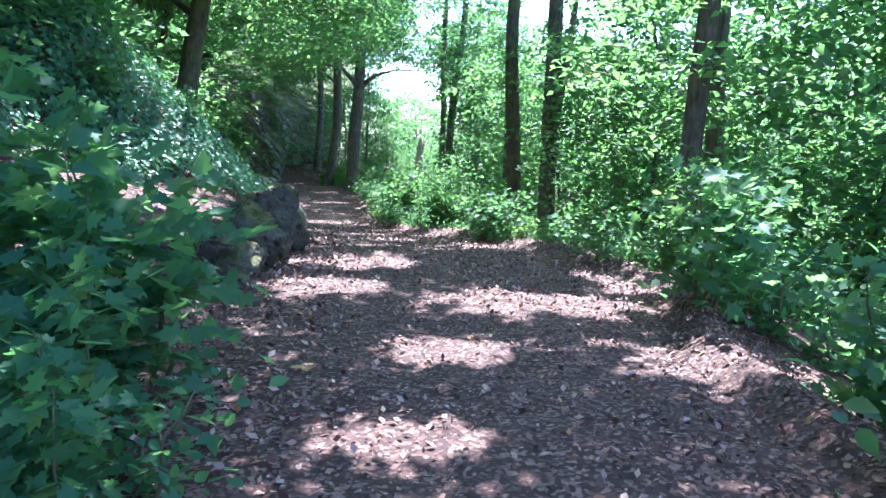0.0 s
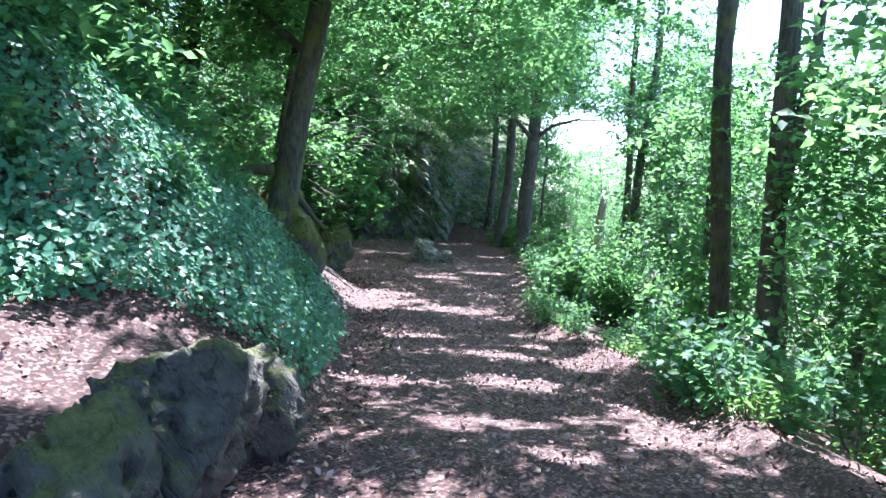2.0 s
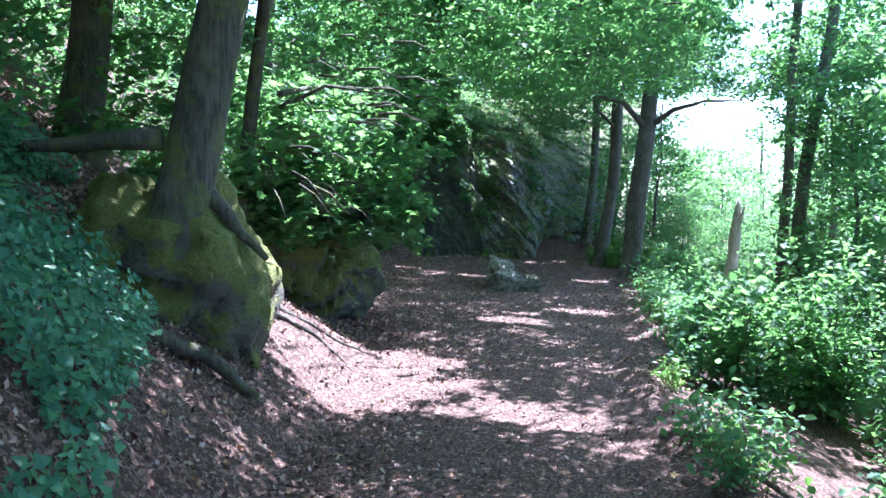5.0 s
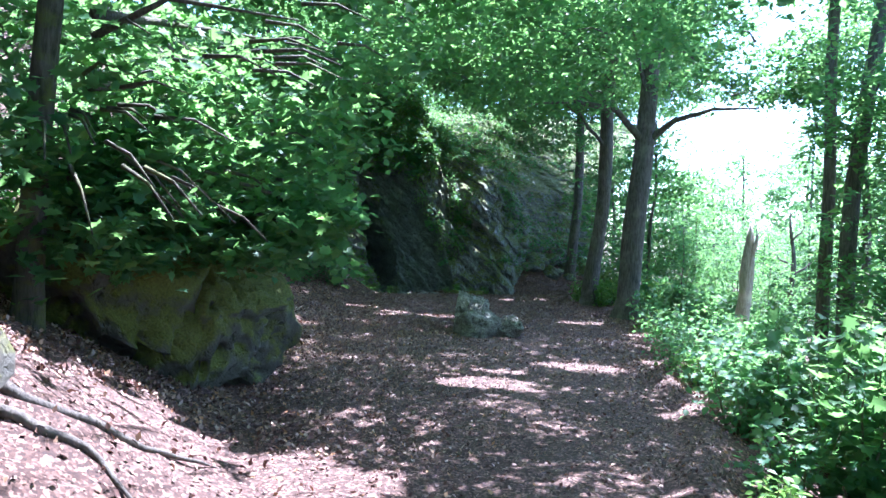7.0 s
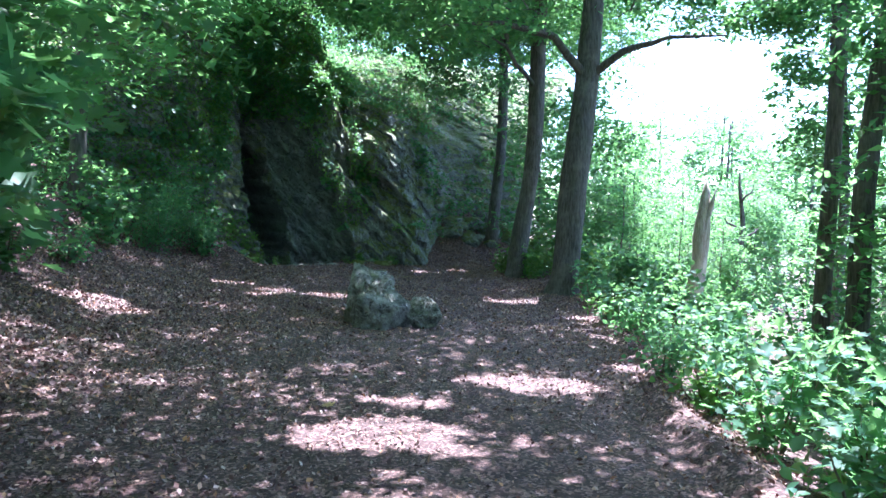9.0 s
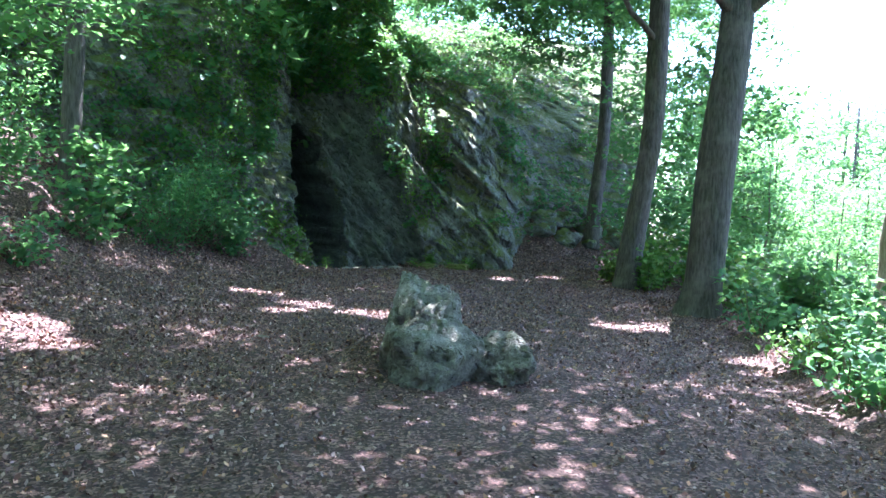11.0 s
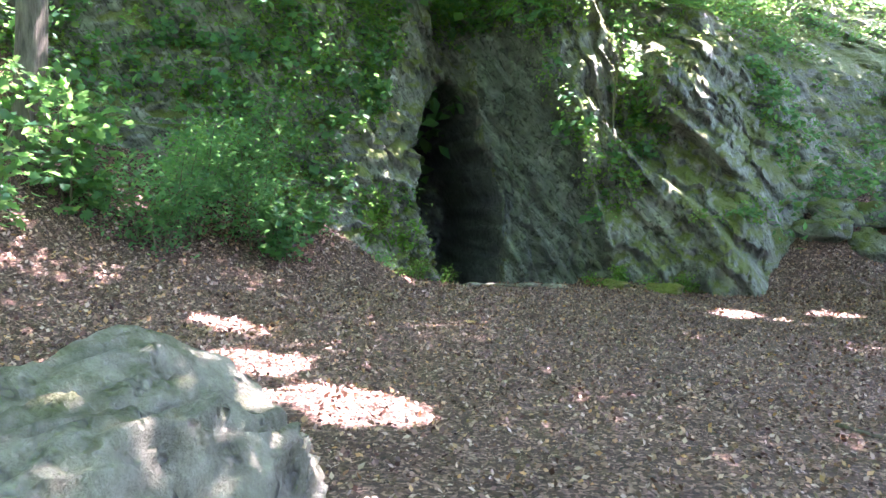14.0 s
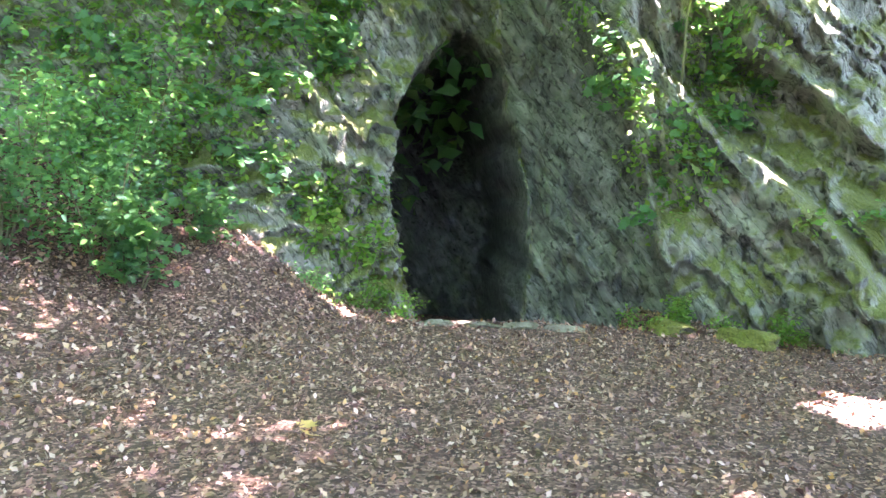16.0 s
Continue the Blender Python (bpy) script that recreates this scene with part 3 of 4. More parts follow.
    blocks = vnoise(np.stack([k1 * 3.3, k2 * 5.1, 0 * k1], 1), 77) - .5
    k3, k4 = np.floor(dip * 4.4 + mid), np.floor(along * 2.9 + mid)
    chips = vnoise(np.stack([k3 * 2.7, k4 * 4.3, 0 * k1 + 9], 1), 78) - .5
    fissure = smooth(1 - np.abs(fbm(np.stack([dip * 1.7, along * .3, 0 * dip], 1), 1.0, 3, 91)) / .022)
    ledges = bedding(Z * 1.5 + u * .3, mid * 2.2 + bulk * 2.5, 53) * .34 * (1 - rocky)
    calm = np.where(on_slab, .36, .85) * (1 - .6 * hole_w)
    r = r + (bulk * .62 + mid * .42) * calm - fine * .30 * calm + (beds + blocks * .26 + chips * .09) * rocky * (1 - .5 * hole_w) * np.where(on_slab, .85, .95) + fissure * .13 * rocky + ledges + (blocks * .3 + chips * .12) * (1 - rocky)
    return cliff_place(np.radians(T), Z, r), len(zz), len(deg), T, Z, np.maximum(hole_w, slab_w), ridge, hole_w, on_slab & (Z < 4.0)


cliff_p, cliff_rows, cliff_cols, cliff_t, cliff_z, cliff_in, cliff_ridge, cliff_hole, cliff_slab = cliff_surface()
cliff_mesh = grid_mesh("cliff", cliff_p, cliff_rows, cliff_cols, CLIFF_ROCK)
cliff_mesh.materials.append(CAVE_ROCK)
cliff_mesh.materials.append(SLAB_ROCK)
# faces inside the hole get the rock coloured darker for its shade
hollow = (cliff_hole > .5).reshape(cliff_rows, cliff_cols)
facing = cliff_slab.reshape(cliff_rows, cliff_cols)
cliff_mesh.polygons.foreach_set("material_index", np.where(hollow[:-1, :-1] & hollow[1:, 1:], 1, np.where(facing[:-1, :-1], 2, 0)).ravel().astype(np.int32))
tagged(new("cliff", cliff_mesh),
       "grey mossy limestone cliff with a dark narrow cave mouth", "cliff", kind="structure")
cliff_grid = cliff_p.reshape(cliff_rows, cliff_cols, 3)
du = np.gradient(cliff_grid, axis=1)
dz = np.gradient(cliff_grid, axis=0)
cliff_n = np.cross(du, dz).reshape(-1, 3)
cliff_n /= np.linalg.norm(cliff_n, axis=1, keepdims=True) + 1e-9


# ---- rocks ----
def rock(name, centre, radii, mat, label, seed=1, turn=0, rough=.35, boxy=.5, detail=4, tilt=(0, 0), category="rock", group="", parent=None, facets=20, cut=(.56, .88)):
    """A weathered stone: a rounded block cut by random planes, worn by noise."""
    bm = bmesh.new()
    bmesh.ops.create_icosphere(bm, subdivisions=detail, radius=1)
    bm.verts.ensure_lookup_table()
    v = np.array([q.co[:] for q in bm.verts])
    local = np.random.default_rng(seed)
    power = np.maximum(np.abs(v).max(1, keepdims=True), 1e-6)
    v = v * (1 - boxy) + v / power * boxy * .8
    for k in range(facets):
        n = local.normal(0, 1, 3)
        n /= np.linalg.norm(n)
        limit = local.uniform(*cut)
        over = np.maximum(v @ n - limit, 0)
        v -= over[:, None] * n * .97
    d = v / np.linalg.norm(v, axis=1, keepdims=True)
    s = fbm(v + seed * 3.7, 1.3, 4, seed) * rough + np.minimum(fbm(v + seed, 3.4, 3, seed + 4), 0) * rough * .9 - np.abs(fbm(v, 6.0, 4, seed + 8)) * rough * .8 - np.maximum(fbm(v, 7.0, 2, seed + 12) - .12, 0) * rough * 3.0
    v = v + d * s[:, None]
    m = pose(*centre, tilt[0], tilt[1], turn) @ Matrix.Diagonal((*radii, 1))
    for q, co in zip(bm.verts, v):
        q.co = m @ Vector(co)
    for q in bm.faces:
        q.smooth = True
    me = bpy.data.meshes.new(name)
    bm.to_mesh(me)
    bm.free()
    me.materials.append(mat)
    if parent:
        return part(name, me, parent)
    ob = new(name, me)
    me.transform(Matrix.Translation(-Vector(centre)))
    ob.location = centre
    return tagged(ob, label, category, group)


def gz1(x, y):
    return float(ground_z(x, y)[0])


# the long boulder lying in the clearing: front block, long back, low slab beside it
boulder = new("boulder")
boulder.location = (-2.3, 31.6, -.85)
tagged(boulder, "long pitted grey limestone boulder lying on the leaf litter", "boulder")
rock("front_block", (-2.28, 31.02, -.64), (.64, .84, .58), BOULDER_ROCK, "", 12, 4, .23, .85, 6, (6, -3), facets=26, parent=boulder, cut=(.62, .95))
rock("back_ridge", (-2.60, 32.0, -.60), (.50, 1.36, .70), BOULDER_ROCK, "", 27, 6, .32, .9, 6, (8, 4), facets=18, parent=boulder, cut=(.74, 1.05))
rock("side_slab", (-1.70, 31.25, -.72), (.44, .92, .44), BOULDER_ROCK, "", 31, 22, .34, .7, 6, (0, 30), facets=30, parent=boulder, cut=(.56, .9))

# low bank of rough stones beside the path
STONES = [((-1.72, 4.75, .34), (.50, .40, .32), 41, 20), ((-1.62, 5.35, .62), (.48, .36, .30), 42, -10), ((-1.20, 5.55, .34), (.36, .42, .34), 43, 30),
          ((-1.12, 6.25, .46), (.50, .62, .46), 44, 10), ((-1.02, 7.05, .50), (.48, .62, .48), 45, -5), ((-.82, 7.6, .50), (.36, .40, .46), 46, 25)]
for (x, y, z), r, seed, turn in STONES:
    rock("stone", (x, y, z + .05), tuple(v * 1.26 for v in r), BANK_ROCK, "dark mossy stone in the low bank by the path", seed, turn, .45, .6, 5, group="stones of the low bank", facets=34, cut=(.5, .86))

# mossy rock under the leaning tree, and the shaded rock further along the bank
rock("mossy_rock", (-4.05, 17.3, .62), (1.38, 1.4, 1.75), MOSSY_ROCK, "large mossy rock carrying a tree on top", 57, 15, .5, .35, 5)
rock("shaded_rock", (-4.65, 23.1, .35), (1.2, 1.25, 1.35), MOSSY_ROCK, "dark mossy rock shaded by maple branches", 61, -20, .5, .4, 5)
rock("bank_rock", (-5.75, 22.3, .75), (1.5, 1.6, 1.6), MOSSY_ROCK, "dark rock of the bank under hanging maple branches", 62, 40, .5, .5, 5)
rock("sunlit_rock", (-4.75, 42.9, -.78), (.42, .34, .22), MOSSY_ROCK, "low mossy sunlit rock at the foot of the cliff", 64, 30, .35, .3, 4)
rock("foot_rock", (-3.95, 43.0, -.8), (.40, .3, .2), MOSSY_ROCK, "low mossy rock at the foot of the cliff", 66, 10, .35, .3, 4)
rock("flat_stone", (-4.62, 32.2, gz1(-4.62, 32.2) + .02), (.13, .08, .035), BOULDER_ROCK, "small flat pale stone on the litter", 70, 20, .2, .4, 2, category="stone")
rock("edge_stone", (1.35, 20.9, gz1(1.35, 20.9) + .02), (.22, .18, .14), MOSSY_ROCK, "sunlit stone at the verge of the path", 72, 20, .3, .4, 3, category="stone")

# stone sill across the cave mouth
sill = new("cave_sill")
sill.location = (-6.0, 41.5, -.9)
tagged(sill, "pale flat stones laid across the cave mouth", "sill")
for k in range(4):
    f = (k + .5) / 4
    x, y = -6.62 + f * 1.35, 41.0 + f * 1.08
    rock("sill_stone", (x, y, gz1(x, y) + .02), (.25 + .05 * (k % 2), .13, .05), BOULDER_ROCK, "", 80 + k, 37.6 + 5 * (-1) ** k, .3, .6, 3, parent=sill)

# ---- the trees by the path ----
H = gz1
tree((-3.6, 16.65, 1.95), (-2.2, 17.6, 9.5), .27, .16, seed=3, bark=BARK_MOSS, flare=.8, sunk=1.0,
     label="tall tree leaning over the path from a mossy rock",
     crown=[((-2.6, 17.0, 8.2), (3.4, 3.6, 2.4), 130), ((-5.2, 18.5, 6.0), (2.2, 2.4, 1.4), 60)],
     limbs=[([(-3.0, 17.1, 5.0), (-2.3, 17.6, 6.4), (-1.2, 18.4, 7.4)], .10), ([(-3.15, 17.0, 4.4), (-4.4, 17.8, 5.4), (-5.6, 18.6, 6.0)], .09)])
for k, (a, b) in enumerate([((-3.6, 16.6, 2.2), (-5.4, 16.4, 2.1)), ((-3.5, 16.7, 2.05), (-2.75, 17.0, 1.1)), ((-3.45, 15.6, .85), (-2.55, 16.4, -.05))]):
    v, f = tube(bent(a, b, 7, .25, 40 + k), [.11 - .011 * i for i in range(8)], 8, .1, k)
    part("root", mesh_of("root", v, f, BARK_MOSS), [o for o in scene.objects if o.name.startswith("tree")][0])
for k, line in enumerate([((-3.5, 18.7), (-2.95, 19.3), (-2.7, 19.9)), ((-3.4, 18.5), (-3.0, 18.8), (-2.5, 18.7))]):
    points = [(x, y, H(x, y) + .03 - .02 * i) for i, (x, y) in enumerate(line)]
    fine = bent(points[0], points[1], 5, .12, 80 + k)[:-1] + bent(points[1], points[2], 5, .12, 90 + k)
    v, f = tube(fine, [.042 - .0036 * i for i in range(len(fine))], 8, .12, k)
    part("root", mesh_of("root", v, f, BARK), [o for o in scene.objects if o.name.startswith("tree")][0])
tree((-6.9, 19.6, H(-6.9, 19.6)), (-5.9, 19.2, 12), .30, .14, seed=5, label="grey tree standing high on the bank", bark=BARK_MOSS,
     crown=[((-6, 19.5, 9.5), (3.5, 3.5, 2.6), 110)])
tree((-5.1, 20.8, H(-5.1, 20.8)), (-3.7, 20.0, 9.5), .12, .06, seed=8, label="young maple spreading low branches over a dark rock",
     crown=[((-4.1, 22.4, 2.0), (1.3, 1.9, .9), 84), ((-3.2, 21.2, 2.9), (1.1, 1.3, .7), 44), ((-3.9, 20.9, 1.75), (1.1, 1.2, .6), 46), ((-4.4, 21.9, 1.55), (1.6, 1.2, .5), 64), ((-3.3, 22.2, 1.5), (.7, .9, .4), 22), ((-5.6, 21.0, 2.9), (1.6, 1.8, 1.3), 70), ((-4.5, 24.2, 3.0), (1.7, 1.9, 1.0), 60), ((-3.4, 22.8, 3.8), (1.6, 1.6, .8), 36), ((-5.0, 24, 5.6), (2.6, 2.6, 1.6), 70)],
     limbs=[([(-4.4, 20.7, 2.6), (-4.5, 21.6, 2.8), (-4.0, 22.8, 2.2)], .05), ([(-4.3, 20.6, 3.2), (-4.4, 22.4, 3.6), (-3.4, 23.8, 3.7)], .05), ([(-4.3, 20.6, 3.0), (-3.6, 20.6, 3.3), (-2.6, 21.0, 3.2)], .04)],
     leaf_size=.135, template=MAPLE, spray=.5, per=46, gaps=True, bark=BARK_MOSS)
tree((.2, 41.3, -.98), (1.5, 42.0, 12), .27, .17, seed=11, label="dark-barked tree at the edge of the clearing",
     crown=[((1.2, 41.5, 9.5), (3.6, 3.6, 2.8), 120), ((-.6, 40.6, 6.6), (2.0, 2.0, 1.0), 36)],
     limbs=[([(.75, 41.6, 4.6), (-.2, 41, 5.8), (-1.4, 40.4, 6.4)], .08)])
tree((1.3, 37.9, -1.02), (2.35, 38.5, 11), .36, .2, seed=12, label="stout leaning tree at the edge of the clearing",
     crown=[((2.0, 38, 9.6), (3.8, 3.8, 2.6), 120), ((-1.4, 36.6, 5.6), (1.8, 1.8, .9), 34), ((5.0, 37.2, 6.2), (2.4, 1.8, .8), 90)],
     limbs=[([(1.85, 38.2, 4.3), (.9, 37.6, 5.3), (-.4, 37.1, 5.5), (-1.8, 36.6, 5.3)], .13), ([(1.95, 38.2, 4.5), (2.6, 37.8, 5.0), (3.6, 37.4, 5.25), (4.8, 37.0, 5.2)], .12),
            ([(2.0, 38.3, 5.4), (1.6, 38, 6.6), (1.2, 37.4, 8.0)], .10)])
tree((-.5, 47.2, H(-.5, 47.2)), (.3, 48.2, 13), .22, .13, seed=14, label="slender grey tree on the slope above the gully", reach=9.5,
     crown=[((0, 48, 10), (3.4, 3.4, 2.6), 100), ((-1.8, 46.6, 6.2), (2.4, 2, 1.2), 60)])
tree((5.15, 32.4, H(5.15, 32.4)), (5.5, 32.8, 13), .15, .09, seed=15, label="thin straight tree below the path's edge",
     crown=[((4.7, 30.4, 9.8), (3.2, 3.4, 2.8), 100), ((6.4, 31.2, 6.2), (2.6, 2.6, 2.6), 120), ((5.6, 29.6, 4.2), (1.8, 1.8, .9), 30)])
tree((5.35, 31.6, H(5.35, 31.6)), (6.3, 32.0, 13), .19, .11, seed=16, label="slim tree leaning slightly outwards below the path's edge",
     crown=[((6.3, 30, 9.8), (3.2, 3.4, 2.8), 90), ((8.6, 32.5, 4.6), (2.0, 2.0, 3.0), 110), ((7.0, 29.4, 4.0), (1.8, 2.0, 1.6), 60)])
tree((4.75, 17.8, H(4.75, 17.8)), (4.3, 17.4, 13), .20, .13, seed=17, sway=.9, label="curved pale-barked tree on the slope below the path", bark=BARK_MOSS,
     crown=[((3.4, 17.2, 9.6), (3.4, 3.4, 2.6), 110), ((5.6, 18.2, 3.4), (2.2, 2.0, 1.6), 60)])
tree((5.3, 16.8, H(5.3, 16.8)), (5.5, 16.6, 13), .23, .14, seed=18, label="upright forked tree on the slope below the path",
     crown=[((5.0, 16.0, 9.8), (3.6, 3.6, 2.6), 100), ((6.6, 15.6, 3.6), (2.2, 2.0, 1.6), 60)], limbs=[([(5.35, 16.8, 1.6), (5.75, 16.6, 4.0), (6.3, 16.2, 9.0)], .16)])
tree((6.7, 17.4, H(6.7, 17.4)), (10.2, 17.8, 9.5), .17, .09, seed=19, label="dark tree leaning away from the path",
     crown=[((9.2, 17, 8.2), (3.0, 3.0, 2.2), 90), ((6.2, 13.6, 3.6), (1.7, 1.7, 1.0), 36)])
tree((5.5, 22.0, H(5.5, 22)), (5.9, 22.2, 12), .13, .07, seed=20, label="thin dark tree below the path",
     crown=[((5.4, 21.6, 8.8), (3.0, 3.0, 2.4), 90), ((5.6, 22.4, 3.6), (1.5, 1.5, .9), 26)])
tree((4.6, 8.4, H(4.6, 8.4)), (5.2, 8.0, 11), .16, .08, seed=22, label="tree thick with leaves below the path's edge",
     crown=[((4.0, 8.6, 8.4), (3.4, 3.4, 2.4), 110), ((4.8, 8.6, 3.0), (1.6, 2.0, 1.5), 40)])
tree((6.4, 10.6, H(6.4, 10.6)), (6.0, 10.2, 11), .17, .09, seed=24, label="dark-trunked tree among undergrowth",
     crown=[((6.0, 10.6, 8.4), (3.0, 3.0, 2.4), 80), ((6.6, 10.6, 3.2), (1.8, 2.0, 1.5), 36)])
tree((-6.2, 9.5, H(-6.2, 9.5)), (-5.2, 9.8, 12), .2, .1, seed=26, label="tree on the ivy-covered hillside",
     crown=[((-4.6, 10.2, 9.2), (3.6, 3.6, 2.4), 120), ((-4.6, 10.5, 5.6), (2.4, 2.6, 1.2), 60)])
tree((-5.5, 3.0, H(-5.5, 3)), (-4.6, 3.2, 11), .2, .1, seed=28, label="tree on the hillside beside the start of the path",
     crown=[((-3.6, 3.6, 8.4), (3.6, 3.8, 2.4), 130), ((-4.2, 5.2, 4.6), (2.2, 2.4, 1.2), 60)])
tree((-9.5, 30, H(-9.5, 30)), (-8.6, 30.2, 13), .24, .12, seed=30, label="tree on the bank above the clearing",
     crown=[((-8, 30, 9.5), (4, 4, 2.8), 130), ((-8.2, 31, 4.0), (2.2, 3.0, 1.4), 70)])
tree((-10.5, 36.5, H(-10.5, 36.5)), (-9.6, 36.4, 12), .2, .1, seed=32, label="tree on the bank by the cliff", reach=11,
     crown=[((-9, 36.4, 9), (3.6, 3.6, 2.4), 110)])

tree((7.8, 37.8, H(7.8, 37.8)), (8.2, 38.0, 10), .14, .06, seed=34, label="leafy tree below the clearing, dark against the sky",
     crown=[((7.9, 37.8, 5.6), (1.9, 1.9, 3.6), 260)])

# broken dead trunk standing in the sun below the clearing
snag = new("dead_trunk")
snag.location = (5.0, 39.6, H(5.0, 39.6))
tagged(snag, "bleached broken dead tree trunk standing in sunlight", "dead tree")
v, f = tube(bent((5.0, 39.6, H(5, 39.6) - .2), (5.25, 39.7, 2.0), 10, .15, 3), [.3, .25, .23, .22, .22, .21, .2, .19, .17, .12, .03], 12, .22, 5)
part("trunk", mesh_of("trunk", v, f, BARK_PALE), snag)
v, f = tube(bent((5.2, 39.6, .6), (5.45, 39.5, 1.75), 5, .1, 4), [.12, .11, .09, .07, .04, .015], 8, .2, 6)
part("splinter", mesh_of("splinter", v, f, BARK_PALE), snag)
bare = new("bare_tree")
bare.location = (7.8, 44.4, H(7.8, 44.4))
tagged(bare, "thin bare crooked dead tree against the bright sky", "dead tree")
v, f = tube(bent((7.8, 44.4, H(7.8, 44.4) - .2), (7.7, 44.5, 2.6), 12, .5, 9), [.13, .12, .115, .11, .11, .1, .1, .09, .085, .07, .06, .04, .015], 9, .15, 5)
part("trunk", mesh_of("trunk", v, f, BARK), bare)
for a, b in [((7.8, 44.4, .5), (7.1, 44.2, 1.0)), ((7.8, 44.4, .2), (8.5, 44.5, .7)), ((7.75, 44.4, 1.5), (8.2, 44.4, 2.0))]:
    v, f = tube(bent(a, b, 5, .2, b[0]), [.05, .045, .04, .03, .02, .008], 7, .1, 3)
    part("branch", mesh_of("branch", v, f, BARK), bare)

YELLOW = leaf_material("yellowed_leaf", [(0.0, (0.46, 0.25, 0.09)), (1.0, (0.56, 0.40, 0.17))], 0.6, 0.15, (0.5, 0.33, 0.12))


# ---- undergrowth ----
def ground_normal(x, y):
    e = .15
    z = ground_z(x, y)
    n = np.stack([-(ground_z(x + e, y) - z) / e, -(ground_z(x, y + e) - z) / e, np.ones(len(x))], 1)
    return n / np.linalg.norm(n, axis=1, keepdims=True), z


def scatter(n, x0, x1, y0, y1):
    return rng.uniform(x0, x1, n), rng.uniform(y0, y1, n)


# ivy over the bank between the stones and the mossy rock, thinner up the hillside
x, y = scatter(170000, -9, 0, 6.4, 17.0)
d, s = hill(x, y)
low = np.interp(y, [6.4, 8.2, 8.8, 12.5, 15, 17], [2.3, 1.0, .1, .15, .9, 1.6])
keep = (d > low) & (d < 7) & (rng.random(len(x)) < np.clip(1.25 - d * .12, .2, 1)) & (fbm(np.stack([x, y, 0 * x], 1), .9, 3, 44) > -.2)
keep &= ~((x > -4.9) & (y > 15.8))
x, y = x[keep], y[keep]
n, z = ground_normal(x, y)
p = np.stack([x, y, z], 1) + n * (rng.random(len(x)) ** 2 * .28 + .02 + .25 * np.maximum(fbm(np.stack([x, y, z], 1), 1.6, 3, 8), 0))[:, None]
ivy = new("ivy_cover", leaves("ivy_cover", p, rng.uniform(.036, .074, len(p)) * (1 + .12 * np.maximum(hill(p[:, 0], p[:, 1])[0], 0)), IVY, LEAF_IVY, n + np.array((.35, -.2, .2)), .45, gaps=False))
tagged(ivy, "dense dark green ivy covering the steep bank", "ivy", kind="stuff")

# leafy undergrowth of the hillside, in tufts
x, y = scatter(5200, -24, 3, -8, 60)
d, s = hill(x, y)
keep = (d > np.where(s > 14.6, .9, 2.4)) & (d < 16) & ~((s > 9.5) & (s < 12.5) & (d < 3.0)) & ~((s > 12.3) & (s < 14.6)) & ~((y > 14.5) & (y < 18.5) & (d < 3.5))
keep &= ~((y > 3.5) & (y < 8.2) & (d < 3.4)) & ~((y > 14) & (y < 23) & (d < 8) & (rng.random(len(x)) < .7))
x, y = x[keep], y[keep]
bx, by = scatter(1500, -10, -2.5, 4, 17)
bd, bs = hill(bx, by)
near = (bd > np.interp(by, [4, 8, 10, 17], [3.4, 2.6, 1.9, 2.2])) & (bd < 8) & ~((bx > -5.5) & (by > 15.0))
x, y = np.concatenate([x, bx[near]]), np.concatenate([y, by[near]])
c = np.stack([x, y, ground_z(x, y) + rng.uniform(.15, 1.1, len(x))], 1)
p = sprays(c, .6, 40, .6)
tagged(new("hillside_undergrowth", leaves("hillside_undergrowth", p, rng.uniform(.09, .19, len(p)), LEAFLET, LEAF_SHRUB, None, .55)),
       "tangled leafy undergrowth covering the hillside", "undergrowth", kind="stuff")


def shrub(seed, height, spread, count, leaf_size, template, mat, label, spot=(0, 0, 0)):
    """A sapling bush: thin stems that part near the ground, and leaves in layered sprays."""
    local = np.random.default_rng(seed)
    thing = new("shrub")
    thing.location = spot
    tagged(thing, label, "shrub")
    stems, centres = [], []
    for k in range(5):
        a = local.uniform(0, 6.28)
        r = local.uniform(.25, 1) * spread
        top = Vector((math.cos(a) * r, math.sin(a) * r, height * local.uniform(.6, 1.1)))
        pts = bent((math.cos(a) * .04, math.sin(a) * .04, -.1), top, 6, .15, seed + k)
        stems.append(tube(pts, [.016, .014, .012, .01, .008, .006, .003], 5, 0, k))
        for q in pts[2:]:
            centres.append(q)
            for j in range(2):
                centres.append(q + Vector(local.normal(0, .3, 3) * (spread * .7, spread * .7, height * .25)))
    o = np.array(spot)
    for v, f in stems:
        part("stem", mesh_of("stem", [q + Vector(spot) for q in v], f, STEM), thing)
    c = np.array([q[:] for q in centres]) + o
    c[:, 2] = np.maximum(c[:, 2], o[2] + .08)
    p = sprays(c, spread * .42, max(1, count // len(c)), .45)
    part("leaves", leaves("leaves", p, rng.uniform(.6, 1.25, len(p)) * leaf_size, template, mat, None, .5, gaps=False), thing)
    return thing


